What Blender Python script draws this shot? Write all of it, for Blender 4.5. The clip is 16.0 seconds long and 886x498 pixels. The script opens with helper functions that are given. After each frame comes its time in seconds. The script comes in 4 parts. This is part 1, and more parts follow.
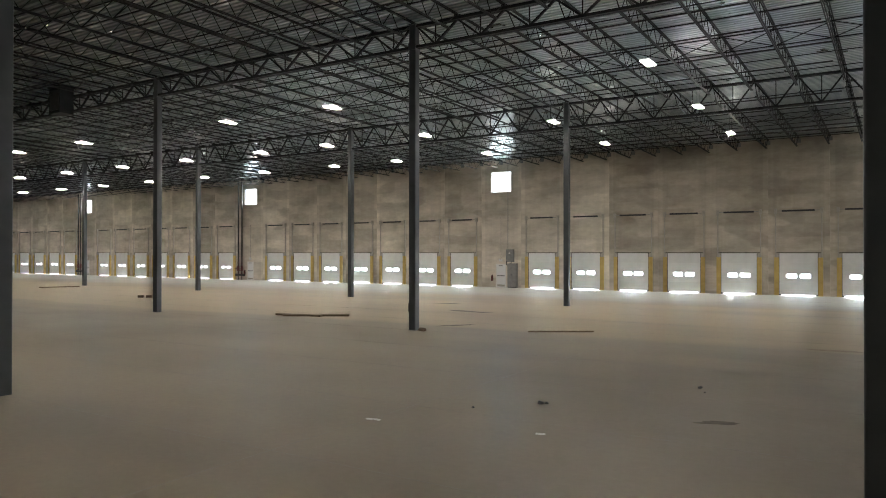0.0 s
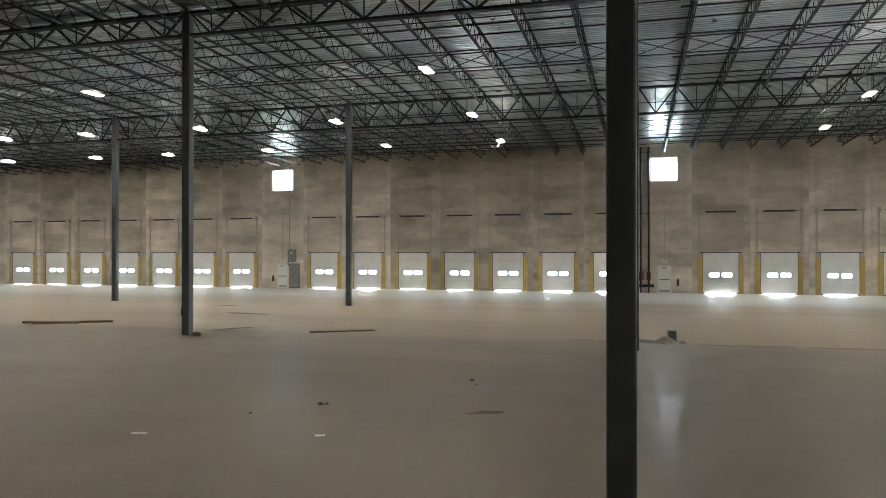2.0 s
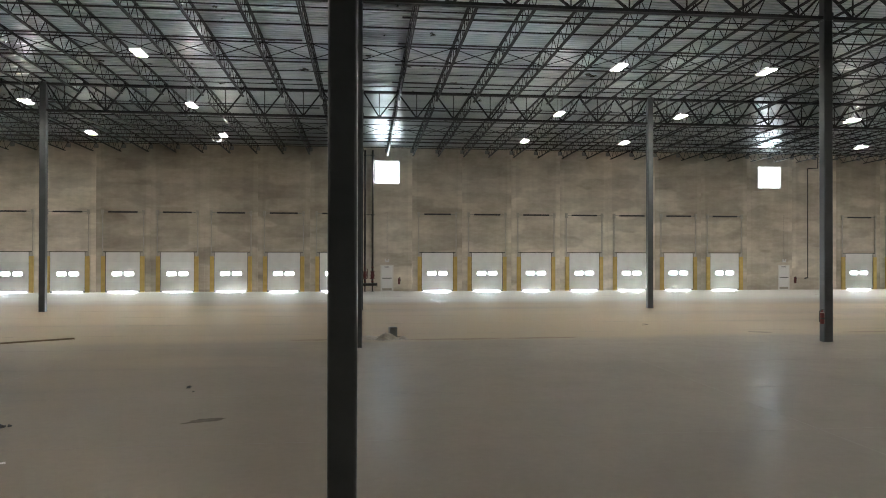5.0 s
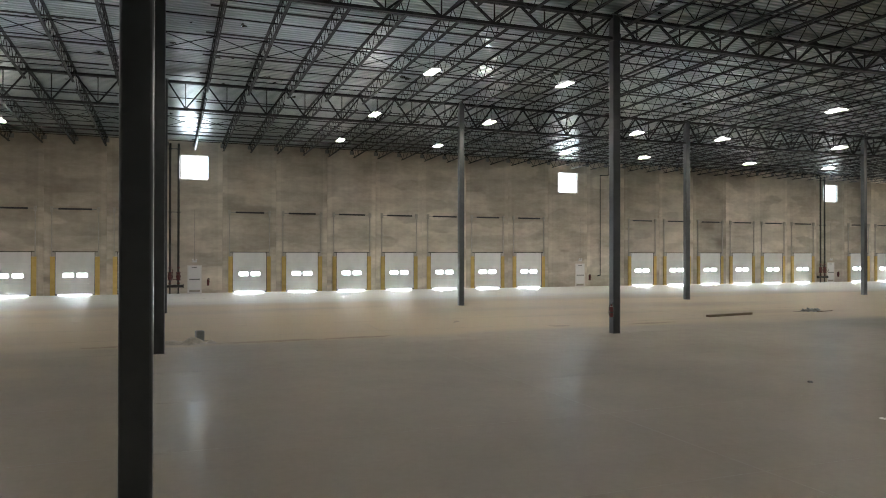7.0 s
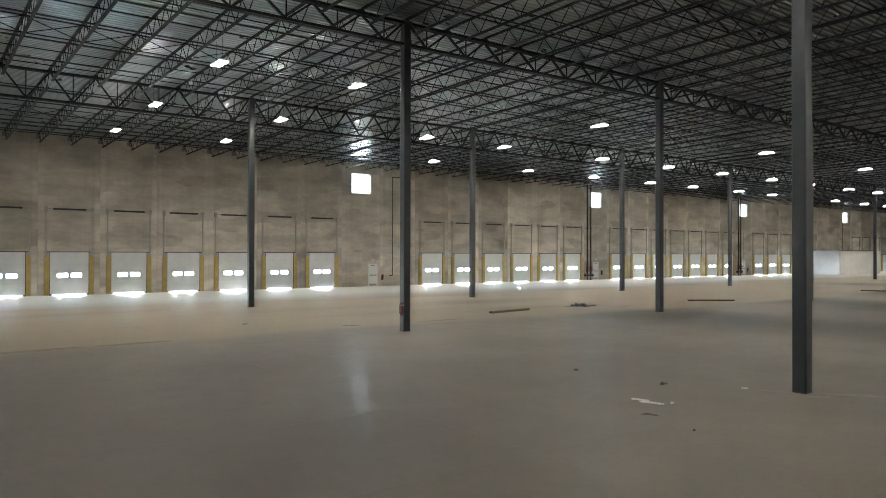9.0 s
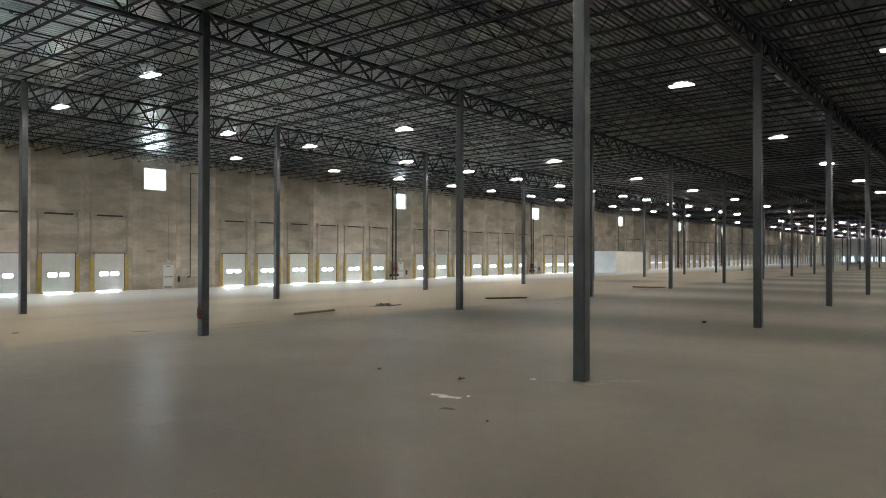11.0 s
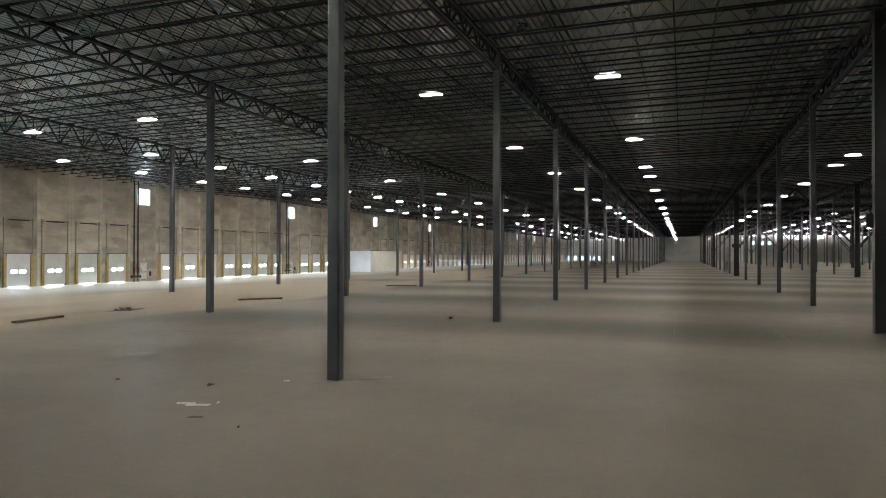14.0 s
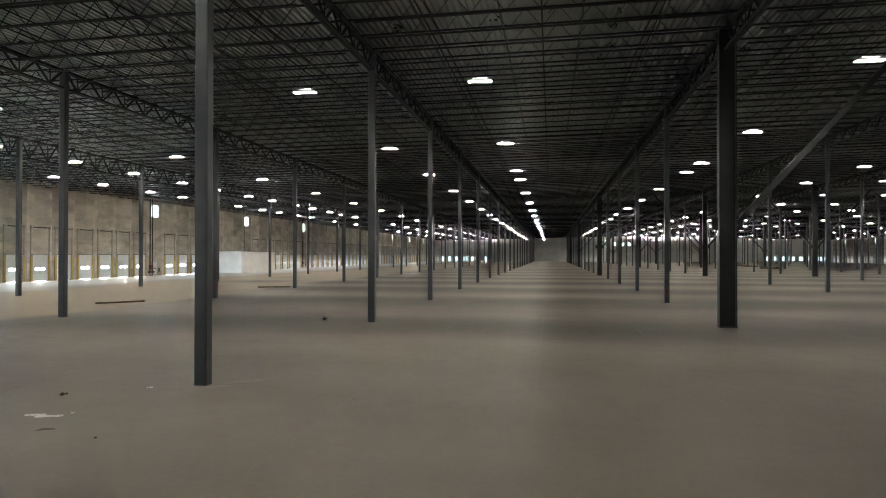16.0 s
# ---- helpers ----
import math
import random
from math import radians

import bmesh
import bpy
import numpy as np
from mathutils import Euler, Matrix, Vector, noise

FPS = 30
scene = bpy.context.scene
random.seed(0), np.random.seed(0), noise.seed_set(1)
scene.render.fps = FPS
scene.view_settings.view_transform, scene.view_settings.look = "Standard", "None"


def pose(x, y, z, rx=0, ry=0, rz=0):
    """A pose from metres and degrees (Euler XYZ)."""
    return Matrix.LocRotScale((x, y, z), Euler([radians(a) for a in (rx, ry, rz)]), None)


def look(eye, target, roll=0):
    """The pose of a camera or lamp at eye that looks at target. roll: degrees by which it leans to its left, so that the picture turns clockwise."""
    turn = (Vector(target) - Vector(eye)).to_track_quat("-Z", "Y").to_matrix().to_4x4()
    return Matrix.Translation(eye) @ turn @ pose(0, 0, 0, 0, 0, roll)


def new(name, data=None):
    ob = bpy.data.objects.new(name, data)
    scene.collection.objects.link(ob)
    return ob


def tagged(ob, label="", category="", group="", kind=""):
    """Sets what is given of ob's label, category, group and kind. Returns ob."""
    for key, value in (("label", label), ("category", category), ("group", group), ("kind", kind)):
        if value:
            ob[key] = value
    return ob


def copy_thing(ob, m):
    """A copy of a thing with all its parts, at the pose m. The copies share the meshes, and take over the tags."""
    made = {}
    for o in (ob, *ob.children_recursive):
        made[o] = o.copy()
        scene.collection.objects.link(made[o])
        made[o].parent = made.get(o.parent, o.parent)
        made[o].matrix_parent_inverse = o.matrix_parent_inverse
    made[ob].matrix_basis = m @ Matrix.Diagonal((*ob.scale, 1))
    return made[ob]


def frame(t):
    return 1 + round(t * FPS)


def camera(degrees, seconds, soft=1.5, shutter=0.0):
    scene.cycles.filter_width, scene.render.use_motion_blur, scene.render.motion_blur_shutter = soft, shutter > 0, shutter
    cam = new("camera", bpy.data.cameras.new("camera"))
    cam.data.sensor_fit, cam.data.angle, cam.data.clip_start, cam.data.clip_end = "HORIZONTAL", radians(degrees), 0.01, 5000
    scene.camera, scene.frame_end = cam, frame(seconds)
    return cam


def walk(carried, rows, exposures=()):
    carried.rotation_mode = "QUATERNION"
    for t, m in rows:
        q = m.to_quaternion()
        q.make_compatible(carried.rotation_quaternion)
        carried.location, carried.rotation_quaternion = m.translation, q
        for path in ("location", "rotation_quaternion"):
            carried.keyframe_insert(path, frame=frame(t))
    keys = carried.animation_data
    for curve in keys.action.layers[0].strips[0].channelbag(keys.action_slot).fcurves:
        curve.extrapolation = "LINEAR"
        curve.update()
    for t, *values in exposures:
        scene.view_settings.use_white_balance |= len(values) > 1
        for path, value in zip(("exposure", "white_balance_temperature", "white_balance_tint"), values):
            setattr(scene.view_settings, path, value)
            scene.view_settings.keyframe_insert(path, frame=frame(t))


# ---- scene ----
cam = camera(63.27, 16.0, soft=0.95)
PATH = [
    (0.0, pose(0.129, -7.807, 2.981, 90.360, -0.040, 32.430)),
    (0.5, pose(0.123, -7.790, 2.995, 90.337, -0.013, 28.279)),
    (1.0, pose(0.139, -7.796, 3.002, 90.328, -0.007, 24.109)),
    (1.5, pose(0.171, -7.795, 3.002, 90.340, -0.017, 19.851)),
    (2.0, pose(0.183, -7.793, 2.996, 90.337, 0.012, 15.287)),
    (2.5, pose(0.185, -7.781, 2.986, 90.354, -0.017, 11.196)),
    (3.0, pose(0.186, -7.749, 2.991, 90.351, -0.029, 7.731)),
    (3.5, pose(0.206, -7.733, 2.990, 90.343, -0.049, 4.286)),
    (4.0, pose(0.209, -7.721, 2.989, 90.331, -0.075, 0.815)),
    (6.5, pose(0.288, -7.638, 2.959, 90.359, -0.076, -17.096)),
    (7.0, pose(0.311, -7.643, 2.972, 90.348, -0.069, -20.750)),
    (7.5, pose(0.333, -7.644, 2.977, 90.352, -0.077, -24.397)),
    (8.0, pose(0.341, -7.661, 2.971, 90.364, -0.088, -28.606)),
    (8.5, pose(0.354, -7.683, 2.961, 90.390, -0.112, -32.919)),
    (9.0, pose(0.358, -7.697, 2.952, 90.410, -0.130, -37.048)),
    (9.5, pose(0.365, -7.724, 2.950, 90.416, -0.153, -40.881)),
    (10.0, pose(0.367, -7.759, 2.959, 90.422, -0.163, -44.750)),
    (12.5, pose(0.255, -7.897, 2.995, 90.438, -0.046, -62.387)),
    (13.0, pose(0.252, -7.909, 2.999, 90.420, -0.087, -65.254)),
    (13.5, pose(0.249, -7.915, 3.008, 90.432, -0.112, -68.318)),
    (14.0, pose(0.252, -7.916, 3.005, 90.441, -0.098, -71.580)),
    (14.5, pose(0.272, -7.919, 2.994, 90.459, -0.070, -74.457)),
    (15.0, pose(0.272, -7.935, 2.989, 90.477, -0.068, -77.176)),
    (15.5, pose(0.249, -7.942, 2.988, 90.500, -0.075, -79.371)),
    (16.0, pose(0.206, -7.948, 2.992, 90.508, -0.084, -81.478)),
]
EXPOSURE = 2.62
walk(cam, PATH, [(0.0, EXPOSURE + 0.08, 6440, 10.5), (4.5, EXPOSURE + 0.08, 6440, 10), (7.0, EXPOSURE + 0.05, 6440, 10.5), (9.0, EXPOSURE, 6280, 9.5),
                 (10.5, EXPOSURE, 6280, 9), (13.0, EXPOSURE + 0.03, 6300, 9.5), (16.0, EXPOSURE, 6340, 10)])

# ---- plan, in metres ----
BAY = 15.85            # column spacing along the docks
ROW = 15.24            # column spacing across the building
MOD = BAY / 4          # one wall panel, one dock
YN = 48.77             # inner face of the dock wall
YS = -140.21           # inner face of the opposite wall
XW, XE = -8 * BAY, 23 * BAY
RIDGE = (YN + YS) / 2
SLOPE = 0.0208
COLS = range(-7, 23)
ROWS_Y = [2 * ROW - ROW * k for k in range(11)]
JOIST = BAY / 8


def deck_z(y):
    return 11.30 + SLOPE * (RIDGE_HALF - abs(y - RIDGE))


RIDGE_HALF = (YN - YS) / 2

# ---- world, sun, large lights ----
world = bpy.data.worlds.new("sky")
scene.world = world
world.use_nodes = True
wn = world.node_tree.nodes
sky = wn.new("ShaderNodeTexSky")
sky.sky_type = "NISHITA"
sky.sun_disc = False
sky.sun_elevation = radians(50)
sky.sun_rotation = radians(180)
sky.dust_density = 0.8
world.node_tree.links.new(sky.outputs[0], wn["Background"].inputs[0])
wn["Background"].inputs[1].default_value = 0.12
sun = new("sun", bpy.data.lights.new("sun", "SUN"))
sun.data.energy, sun.data.angle, sun.data.color = 4.0, radians(0.6), (1.0, 0.95, 0.88)
sun.matrix_world = look((0, -60, 71.5), (0, 0, 0))
LAMP_STRENGTH = 43.0
WINDOW_LIGHT = 54.0
GAP_LIGHT = 12.5
PANE_LIGHT = 9.0


# ---- materials ----
def shader(name, rough=0.6, metal=0.0):
    m = bpy.data.materials.new(name)
    m.use_nodes = True
    n = m.node_tree.nodes
    b = n["Principled BSDF"]
    b.inputs["Roughness"].default_value = rough
    b.inputs["Metallic"].default_value = metal
    return m, n, m.node_tree.links, b


def node(n, kind, **values):
    x = n.new(kind)
    for k, v in values.items():
        x.inputs[k.replace("_", " ")].default_value = v
    return x


def noise_of(n, l, vec, scale, detail=4.0, rough=0.55):
    x = node(n, "ShaderNodeTexNoise", Scale=scale, Detail=detail, Roughness=rough)
    l.new(vec, x.inputs["Vector"])
    return x.outputs["Fac"]


def stretch(n, l, vec, sx, sy, sz):
    x = n.new("ShaderNodeMapping")
    x.inputs["Scale"].default_value = (sx, sy, sz)
    l.new(vec, x.inputs["Vector"])
    return x.outputs["Vector"]


def ramp(n, l, fac, stops):
    x = n.new("ShaderNodeValToRGB")
    e = x.color_ramp.elements
    while len(e) < len(stops):
        e.new(0.5)
    for el, (p, c) in zip(e, stops):
        el.position, el.color = p, (*c, 1)
    l.new(fac, x.inputs[0])
    return x.outputs[0]


def mix(n, l, fac, a, b, how="MIX"):
    x = n.new("ShaderNodeMix")
    x.data_type, x.blend_type = "RGBA", how
    for s, v in ((0, fac), (6, a), (7, b)):
        if isinstance(v, (int, float)):
            x.inputs[s].default_value = v
        elif isinstance(v, tuple):
            x.inputs[s].default_value = (*v, 1)
        else:
            l.new(v, x.inputs[s])
    return x.outputs[2]


def bump(n, l, b, height, strength, distance):
    x = node(n, "ShaderNodeBump", Strength=strength, Distance=distance)
    l.new(height, x.inputs["Height"])
    l.new(x.outputs[0], b.inputs["Normal"])


def world_place(n):
    return n.new("ShaderNodeNewGeometry").outputs["Position"]


def object_place(n):
    return n.new("ShaderNodeTexCoord").outputs["Object"]


def speckled(name, dark, light, rough=0.55, metal=0.0, scale=6.0, tone=0.0, relief=0.15, gloss=0.5):
    """Paint, metal or plastic with two scales of wear, a little different on each object."""
    m, n, l, b = shader(name, rough, metal)
    p = object_place(n)
    c = ramp(n, l, noise_of(n, l, p, scale, 6), [(0.3, dark), (0.7, light)])
    big = noise_of(n, l, p, scale * 0.13, 2)
    c = mix(n, l, 0.35, c, ramp(n, l, big, [(0.3, (0.55, 0.55, 0.55)), (0.7, (1.2, 1.2, 1.2))]), "MULTIPLY")
    if tone:
        r = n.new("ShaderNodeObjectInfo").outputs["Random"]
        c = mix(n, l, 1.0, c, ramp(n, l, r, [(0.0, (1 - tone,) * 3), (1.0, (1.0,) * 3)]), "MULTIPLY")
    l.new(c, b.inputs["Base Color"])
    bump(n, l, b, noise_of(n, l, p, scale * 9, 3), relief, 0.004)
    b.inputs["Specular IOR Level"].default_value = gloss
    return m


def span(n, l, value, lo, hi, a=0.0, b=1.0):
    """A smooth step of a value from lo to hi."""
    x = n.new("ShaderNodeMapRange")
    x.interpolation_type = "SMOOTHSTEP"
    for k, v in (("From Min", lo), ("From Max", hi), ("To Min", a), ("To Max", b)):
        x.inputs[k].default_value = v
    l.new(value, x.inputs["Value"])
    return x.outputs[0]


def sums(n, l, how, a, b, c=None):
    x = n.new("ShaderNodeMath")
    x.operation = how
    for k, v in enumerate((a, b, c)):
        if v is None:
            continue
        if isinstance(v, (int, float)):
            x.inputs[k].default_value = v
        else:
            l.new(v, x.inputs[k])
    return x.outputs[0]


def floor_material():
    m, n, l, b = shader("polished_concrete", 0.35)
    p = world_place(n)
    base = ramp(n, l, noise_of(n, l, p, 0.16, 3, 0.5), [(0.3, (0.200, 0.179, 0.147)), (0.7, (0.240, 0.217, 0.181))])
    cloud = ramp(n, l, noise_of(n, l, p, 0.06, 3), [(0.35, (0.80, 0.80, 0.80)), (0.65, (1.16, 1.14, 1.10))])
    c = mix(n, l, 0.8, base, cloud, "MULTIPLY")
    sep = n.new("ShaderNodeSeparateXYZ")
    l.new(p, sep.inputs[0])
    # floor light painted as bands: bright mid-bay, shaded along the column lines
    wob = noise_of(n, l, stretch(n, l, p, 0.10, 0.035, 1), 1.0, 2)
    band_wave = sums(n, l, "COSINE", sums(n, l, "MULTIPLY_ADD", sep.outputs[0], 2 * math.pi / BAY, sums(n, l, "MULTIPLY_ADD", wob, 2.4, -0.75)), 0.0)
    light_bands = ramp(n, l, sums(n, l, "MULTIPLY_ADD", band_wave, -0.5, 0.5), [(0.0, (0.60, 0.60, 0.605)), (0.45, (0.80, 0.80, 0.795)), (1.0, (1.14, 1.13, 1.10))])
    c = mix(n, l, span(n, l, sep.outputs[0], 16.0, 30.0), c, mix(n, l, 1.0, c, light_bands, "MULTIPLY"))
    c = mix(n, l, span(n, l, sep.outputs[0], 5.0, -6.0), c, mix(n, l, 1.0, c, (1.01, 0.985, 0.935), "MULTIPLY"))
    # tracked-in sandy dust in long drifts parallel to the docks
    drift = noise_of(n, l, stretch(n, l, p, 0.03, 0.14, 1), 1.0, 3, 0.5)
    line = sums(n, l, "MULTIPLY_ADD", noise_of(n, l, stretch(n, l, p, 0.12, 0.05, 1), 1.0, 3), 3.0, sep.outputs[1])
    zone = span(n, l, line, 16.4, 19.6)
    rear = span(n, l, sep.outputs[1], 31.0, 44.0, 1.0, -0.2)
    west = span(n, l, sep.outputs[0], 3.0, -7.0, 0.0, 0.55)
    most = sums(n, l, "MULTIPLY", sums(n, l, "MAXIMUM", zone, west), rear)
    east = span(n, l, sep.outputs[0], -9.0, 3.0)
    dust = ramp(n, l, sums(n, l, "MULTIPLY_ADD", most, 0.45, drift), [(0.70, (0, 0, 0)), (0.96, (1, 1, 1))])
    # cleaner slab by the docks; daylight under the doors also painted into its colour
    clean_lit = sums(n, l, "MULTIPLY", span(n, l, sep.outputs[1], 31.0, 43.0), sums(n, l, "MULTIPLY_ADD", east, 0.5, 0.5))
    c = mix(n, l, clean_lit, c, (0.50, 0.487, 0.46))
    c = mix(n, l, dust, c, (0.315, 0.260, 0.188))
    fine = noise_of(n, l, p, 7.0, 4, 0.6)
    c = mix(n, l, 0.3, c, ramp(n, l, fine, [(0.3, (0.86, 0.86, 0.86)), (0.75, (1.10, 1.10, 1.10))]), "MULTIPLY")
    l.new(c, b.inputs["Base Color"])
    l.new(mix(n, l, dust, (0.55, 0.55, 0.55), (0.64, 0.64, 0.64)), b.inputs["Roughness"])
    bump(n, l, b, noise_of(n, l, p, 2.6, 3), 0.10, 0.02)
    ripple = node(n, "ShaderNodeBump", Strength=0.16, Distance=0.02)
    l.new(noise_of(n, l, p, 3.4, 3, 0.6), ripple.inputs["Height"])
    l.new(ripple.outputs[0], b.inputs["Coat Normal"])
    b.inputs["Specular IOR Level"].default_value = 0.05
    # thin sealer, worn through in patches
    seal = noise_of(n, l, p, 1.5, 5, 0.65)
    seal = ramp(n, l, seal, [(0.44, (0.01,) * 3), (0.60, (0.105,) * 3)])
    seal = mix(n, l, clean_lit, seal, (0.13, 0.13, 0.13))
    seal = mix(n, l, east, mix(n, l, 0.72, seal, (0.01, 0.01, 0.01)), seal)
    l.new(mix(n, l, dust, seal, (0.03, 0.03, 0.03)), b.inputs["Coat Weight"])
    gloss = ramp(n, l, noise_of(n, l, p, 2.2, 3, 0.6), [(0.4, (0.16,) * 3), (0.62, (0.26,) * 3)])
    gloss = mix(n, l, clean_lit, gloss, (0.12, 0.12, 0.12))
    l.new(gloss, b.inputs["Coat Roughness"])
    return m


def wall_material(name="cast_concrete", plain=0.0):
    m, n, l, b = shader(name, 0.8)
    p = world_place(n)
    r = n.new("ShaderNodeObjectInfo").outputs["Random"]
    shift = n.new("ShaderNodeVectorMath")
    shift.operation = "MULTIPLY_ADD"
    l.new(r, shift.inputs[0])
    shift.inputs[1].default_value = (37.0, 0.0, 11.0)
    l.new(p, shift.inputs[2])
    v = shift.outputs[0]
    # form-face blotches, longer than they are high
    blotch = noise_of(n, l, stretch(n, l, v, 0.42, 0.42, 0.80), 1.0, 5, 0.55)
    c = ramp(n, l, blotch, [(0.28, (0.43, 0.386, 0.327)), (0.5, (0.56, 0.512, 0.445)), (0.72, (0.665, 0.615, 0.545))])
    band = noise_of(n, l, stretch(n, l, v, 0.2, 0.2, 1.15), 1.0, 3, 0.5)
    c = mix(n, l, 0.38, c, ramp(n, l, band, [(0.32, (0.66, 0.65, 0.63)), (0.62, (1.15, 1.14, 1.12))]), "MULTIPLY")
    c = mix(n, l, 1.0, c, ramp(n, l, r, [(0.0, (0.76, 0.75, 0.73)), (1.0, (1.14, 1.14, 1.14))]), "MULTIPLY")
    # formwork lifts: rectangular patches a little lighter or darker
    cell = n.new("ShaderNodeTexVoronoi")
    cell.distance, cell.feature = "CHEBYCHEV", "SMOOTH_F1"
    cell.inputs["Smoothness"].default_value = 0.25
    cell.inputs["Scale"].default_value = 1.0
    cell.inputs["Randomness"].default_value = 0.7
    l.new(stretch(n, l, v, 0.46, 0.46, 1.0), cell.inputs["Vector"])
    grey = n.new("ShaderNodeSeparateColor")
    l.new(cell.outputs["Color"], grey.inputs[0])
    c = mix(n, l, 0.8, c, ramp(n, l, grey.outputs[0], [(0.0, (0.80, 0.79, 0.77)), (1.0, (1.18, 1.175, 1.16))]), "MULTIPLY")
    # paler strips along the panel's edges
    own = n.new("ShaderNodeSeparateXYZ")
    l.new(object_place(n), own.inputs[0])
    away = n.new("ShaderNodeMath")
    away.operation = "ABSOLUTE"
    l.new(own.outputs[0], away.inputs[0])
    strip = n.new("ShaderNodeMapRange")
    for k, v_ in (("From Min", 1.60), ("From Max", 1.68)):
        strip.inputs[k].default_value = v_
    l.new(away.outputs[0], strip.inputs["Value"])
    c = mix(n, l, 0.55, c, ramp(n, l, strip.outputs[0], [(0.0, (0.97, 0.97, 0.965)), (1.0, (1.15, 1.155, 1.155))]), "MULTIPLY")
    grain = noise_of(n, l, stretch(n, l, v, 2.2, 2.2, 5.0), 1.0, 4, 0.65)
    c = mix(n, l, 0.38, c, ramp(n, l, grain, [(0.32, (0.80, 0.79, 0.77)), (0.68, (1.14, 1.14, 1.13))]), "MULTIPLY")
    streak = noise_of(n, l, stretch(n, l, v, 3.0, 3.0, 0.12), 1.0, 4, 0.6)
    c = mix(n, l, 0.15, c, ramp(n, l, streak, [(0.35, (0.7, 0.7, 0.7)), (0.6, (1.05, 1.05, 1.05))]), "MULTIPLY")
    if plain:
        c = mix(n, l, plain, c, (0.37, 0.38, 0.38))
    l.new(c, b.inputs["Base Color"])
    bump(n, l, b, noise_of(n, l, v, 5.0, 4), 0.12, 0.01)
    return m


def deck_material():
    m, n, l, b = shader("galvanised_deck", 0.3, 0.80)
    p = world_place(n)
    c = ramp(n, l, noise_of(n, l, stretch(n, l, p, 0.25, 0.5, 1), 1.0, 5), [(0.3, (0.250, 0.275, 0.268)), (0.7, (0.405, 0.436, 0.424))])
    l.new(c, b.inputs["Base Color"])
    b.inputs["Specular Tint"].default_value = (0.88, 0.89, 0.89, 1)
    l.new(ramp(n, l, noise_of(n, l, p, 0.8, 3), [(0.3, (0.27,) * 3), (0.7, (0.37,) * 3)]), b.inputs["Roughness"])
    return m


def glowing(name, colour, strength):
    m, n, l, b = shader(name, 0.4)
    b.inputs["Base Color"].default_value = (0.9, 0.9, 0.9, 1)
    b.inputs["Emission Color"].default_value = (*colour, 1)
    b.inputs["Emission Strength"].default_value = strength
    return m


def glass_material(name="clear_glazing", colour=(0.93, 0.96, 0.97)):
    m, n, l, b = shader(name, 0.05)
    b.inputs["Base Color"].default_value = (*colour, 1)
    b.inputs["Transmission Weight"].default_value = 1.0
    b.inputs["IOR"].default_value = 1.05
    return m


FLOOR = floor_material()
CONCRETE = wall_material()
ENDWALL = wall_material("smooth_concrete", 0.75)
DECK = deck_material()
COLUMN = speckled("grey_column_paint", (0.050, 0.057, 0.061), (0.070, 0.077, 0.081), 0.36, 0, 2.0, 0.2, gloss=0.4)
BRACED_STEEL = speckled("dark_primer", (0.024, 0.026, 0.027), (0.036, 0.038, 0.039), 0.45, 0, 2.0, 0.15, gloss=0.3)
STEEL = speckled("grey_primer", (0.018, 0.0187, 0.0193), (0.030, 0.0312, 0.032), 0.6, 0.0, 3.0, gloss=0.15)
DARKSTEEL = speckled("dark_steel", (0.03, 0.03, 0.032), (0.055, 0.055, 0.055), 0.5, 0.3, 4.0)
GALV = speckled("galvanised_track", (0.20, 0.20, 0.195), (0.32, 0.32, 0.31), 0.45, 0.5, 8.0)
TRACK = speckled("dull_track", (0.33, 0.312, 0.275), (0.43, 0.405, 0.36), 0.6, 0.0, 5.0)
DOORWHITE = speckled("white_door_enamel", (0.72, 0.73, 0.72), (0.81, 0.82, 0.815), 0.45, 0, 1.5, 0.08)
YELLOW = speckled("yellow_guard_paint", (0.54, 0.375, 0.11), (0.65, 0.475, 0.16), 0.5, 0, 3.0, 0.25)
RED = speckled("red_enamel", (0.075, 0.009, 0.008), (0.12, 0.013, 0.011), 0.35, 0, 8.0)
BLACKPIPE = speckled("black_pipe", (0.02, 0.02, 0.02), (0.04, 0.038, 0.035), 0.4, 0.2, 5.0)
BOARD = speckled("white_drywall", (0.65, 0.635, 0.60), (0.73, 0.71, 0.67), 0.75, 0, 1.0)
END_WHITE = speckled("cool_white", (0.74, 0.77, 0.80), (0.84, 0.86, 0.88), 0.5, 0, 1.2)
LUMBER = speckled("weathered_lumber", (0.09, 0.06, 0.035), (0.19, 0.13, 0.075), 0.8, 0, 5.0, 0.3)
BOXGREY = speckled("grey_enclosure", (0.17, 0.175, 0.172), (0.25, 0.255, 0.25), 0.5, 0, 4.0)
CABINET = speckled("pale_enclosure", (0.20, 0.20, 0.195), (0.27, 0.27, 0.26), 0.5, 0, 3.0)
STUBGREY = speckled("grey_stub_paint", (0.10, 0.105, 0.105), (0.16, 0.165, 0.16), 0.5, 0, 4.0)
APRON = speckled("pale_apron", (0.50, 0.49, 0.46), (0.62, 0.61, 0.58), 0.85, 0, 0.5)
LENS = glowing("lamp_lens", (1.0, 0.930, 0.825), LAMP_STRENGTH)
HOUSING = speckled("white_housing", (0.55, 0.55, 0.55), (0.65, 0.65, 0.65), 0.5, 0, 6.0)
GLASS = glass_material()
TINTED = glass_material("tinted_glazing", (0.42, 0.60, 0.66))
FILLER = speckled("joint_filler", (0.178, 0.163, 0.136), (0.222, 0.205, 0.172), 0.6, 0, 3.0)
RUBBER = speckled("black_rubber", (0.015, 0.015, 0.015), (0.03, 0.03, 0.03), 0.8, 0, 8.0)
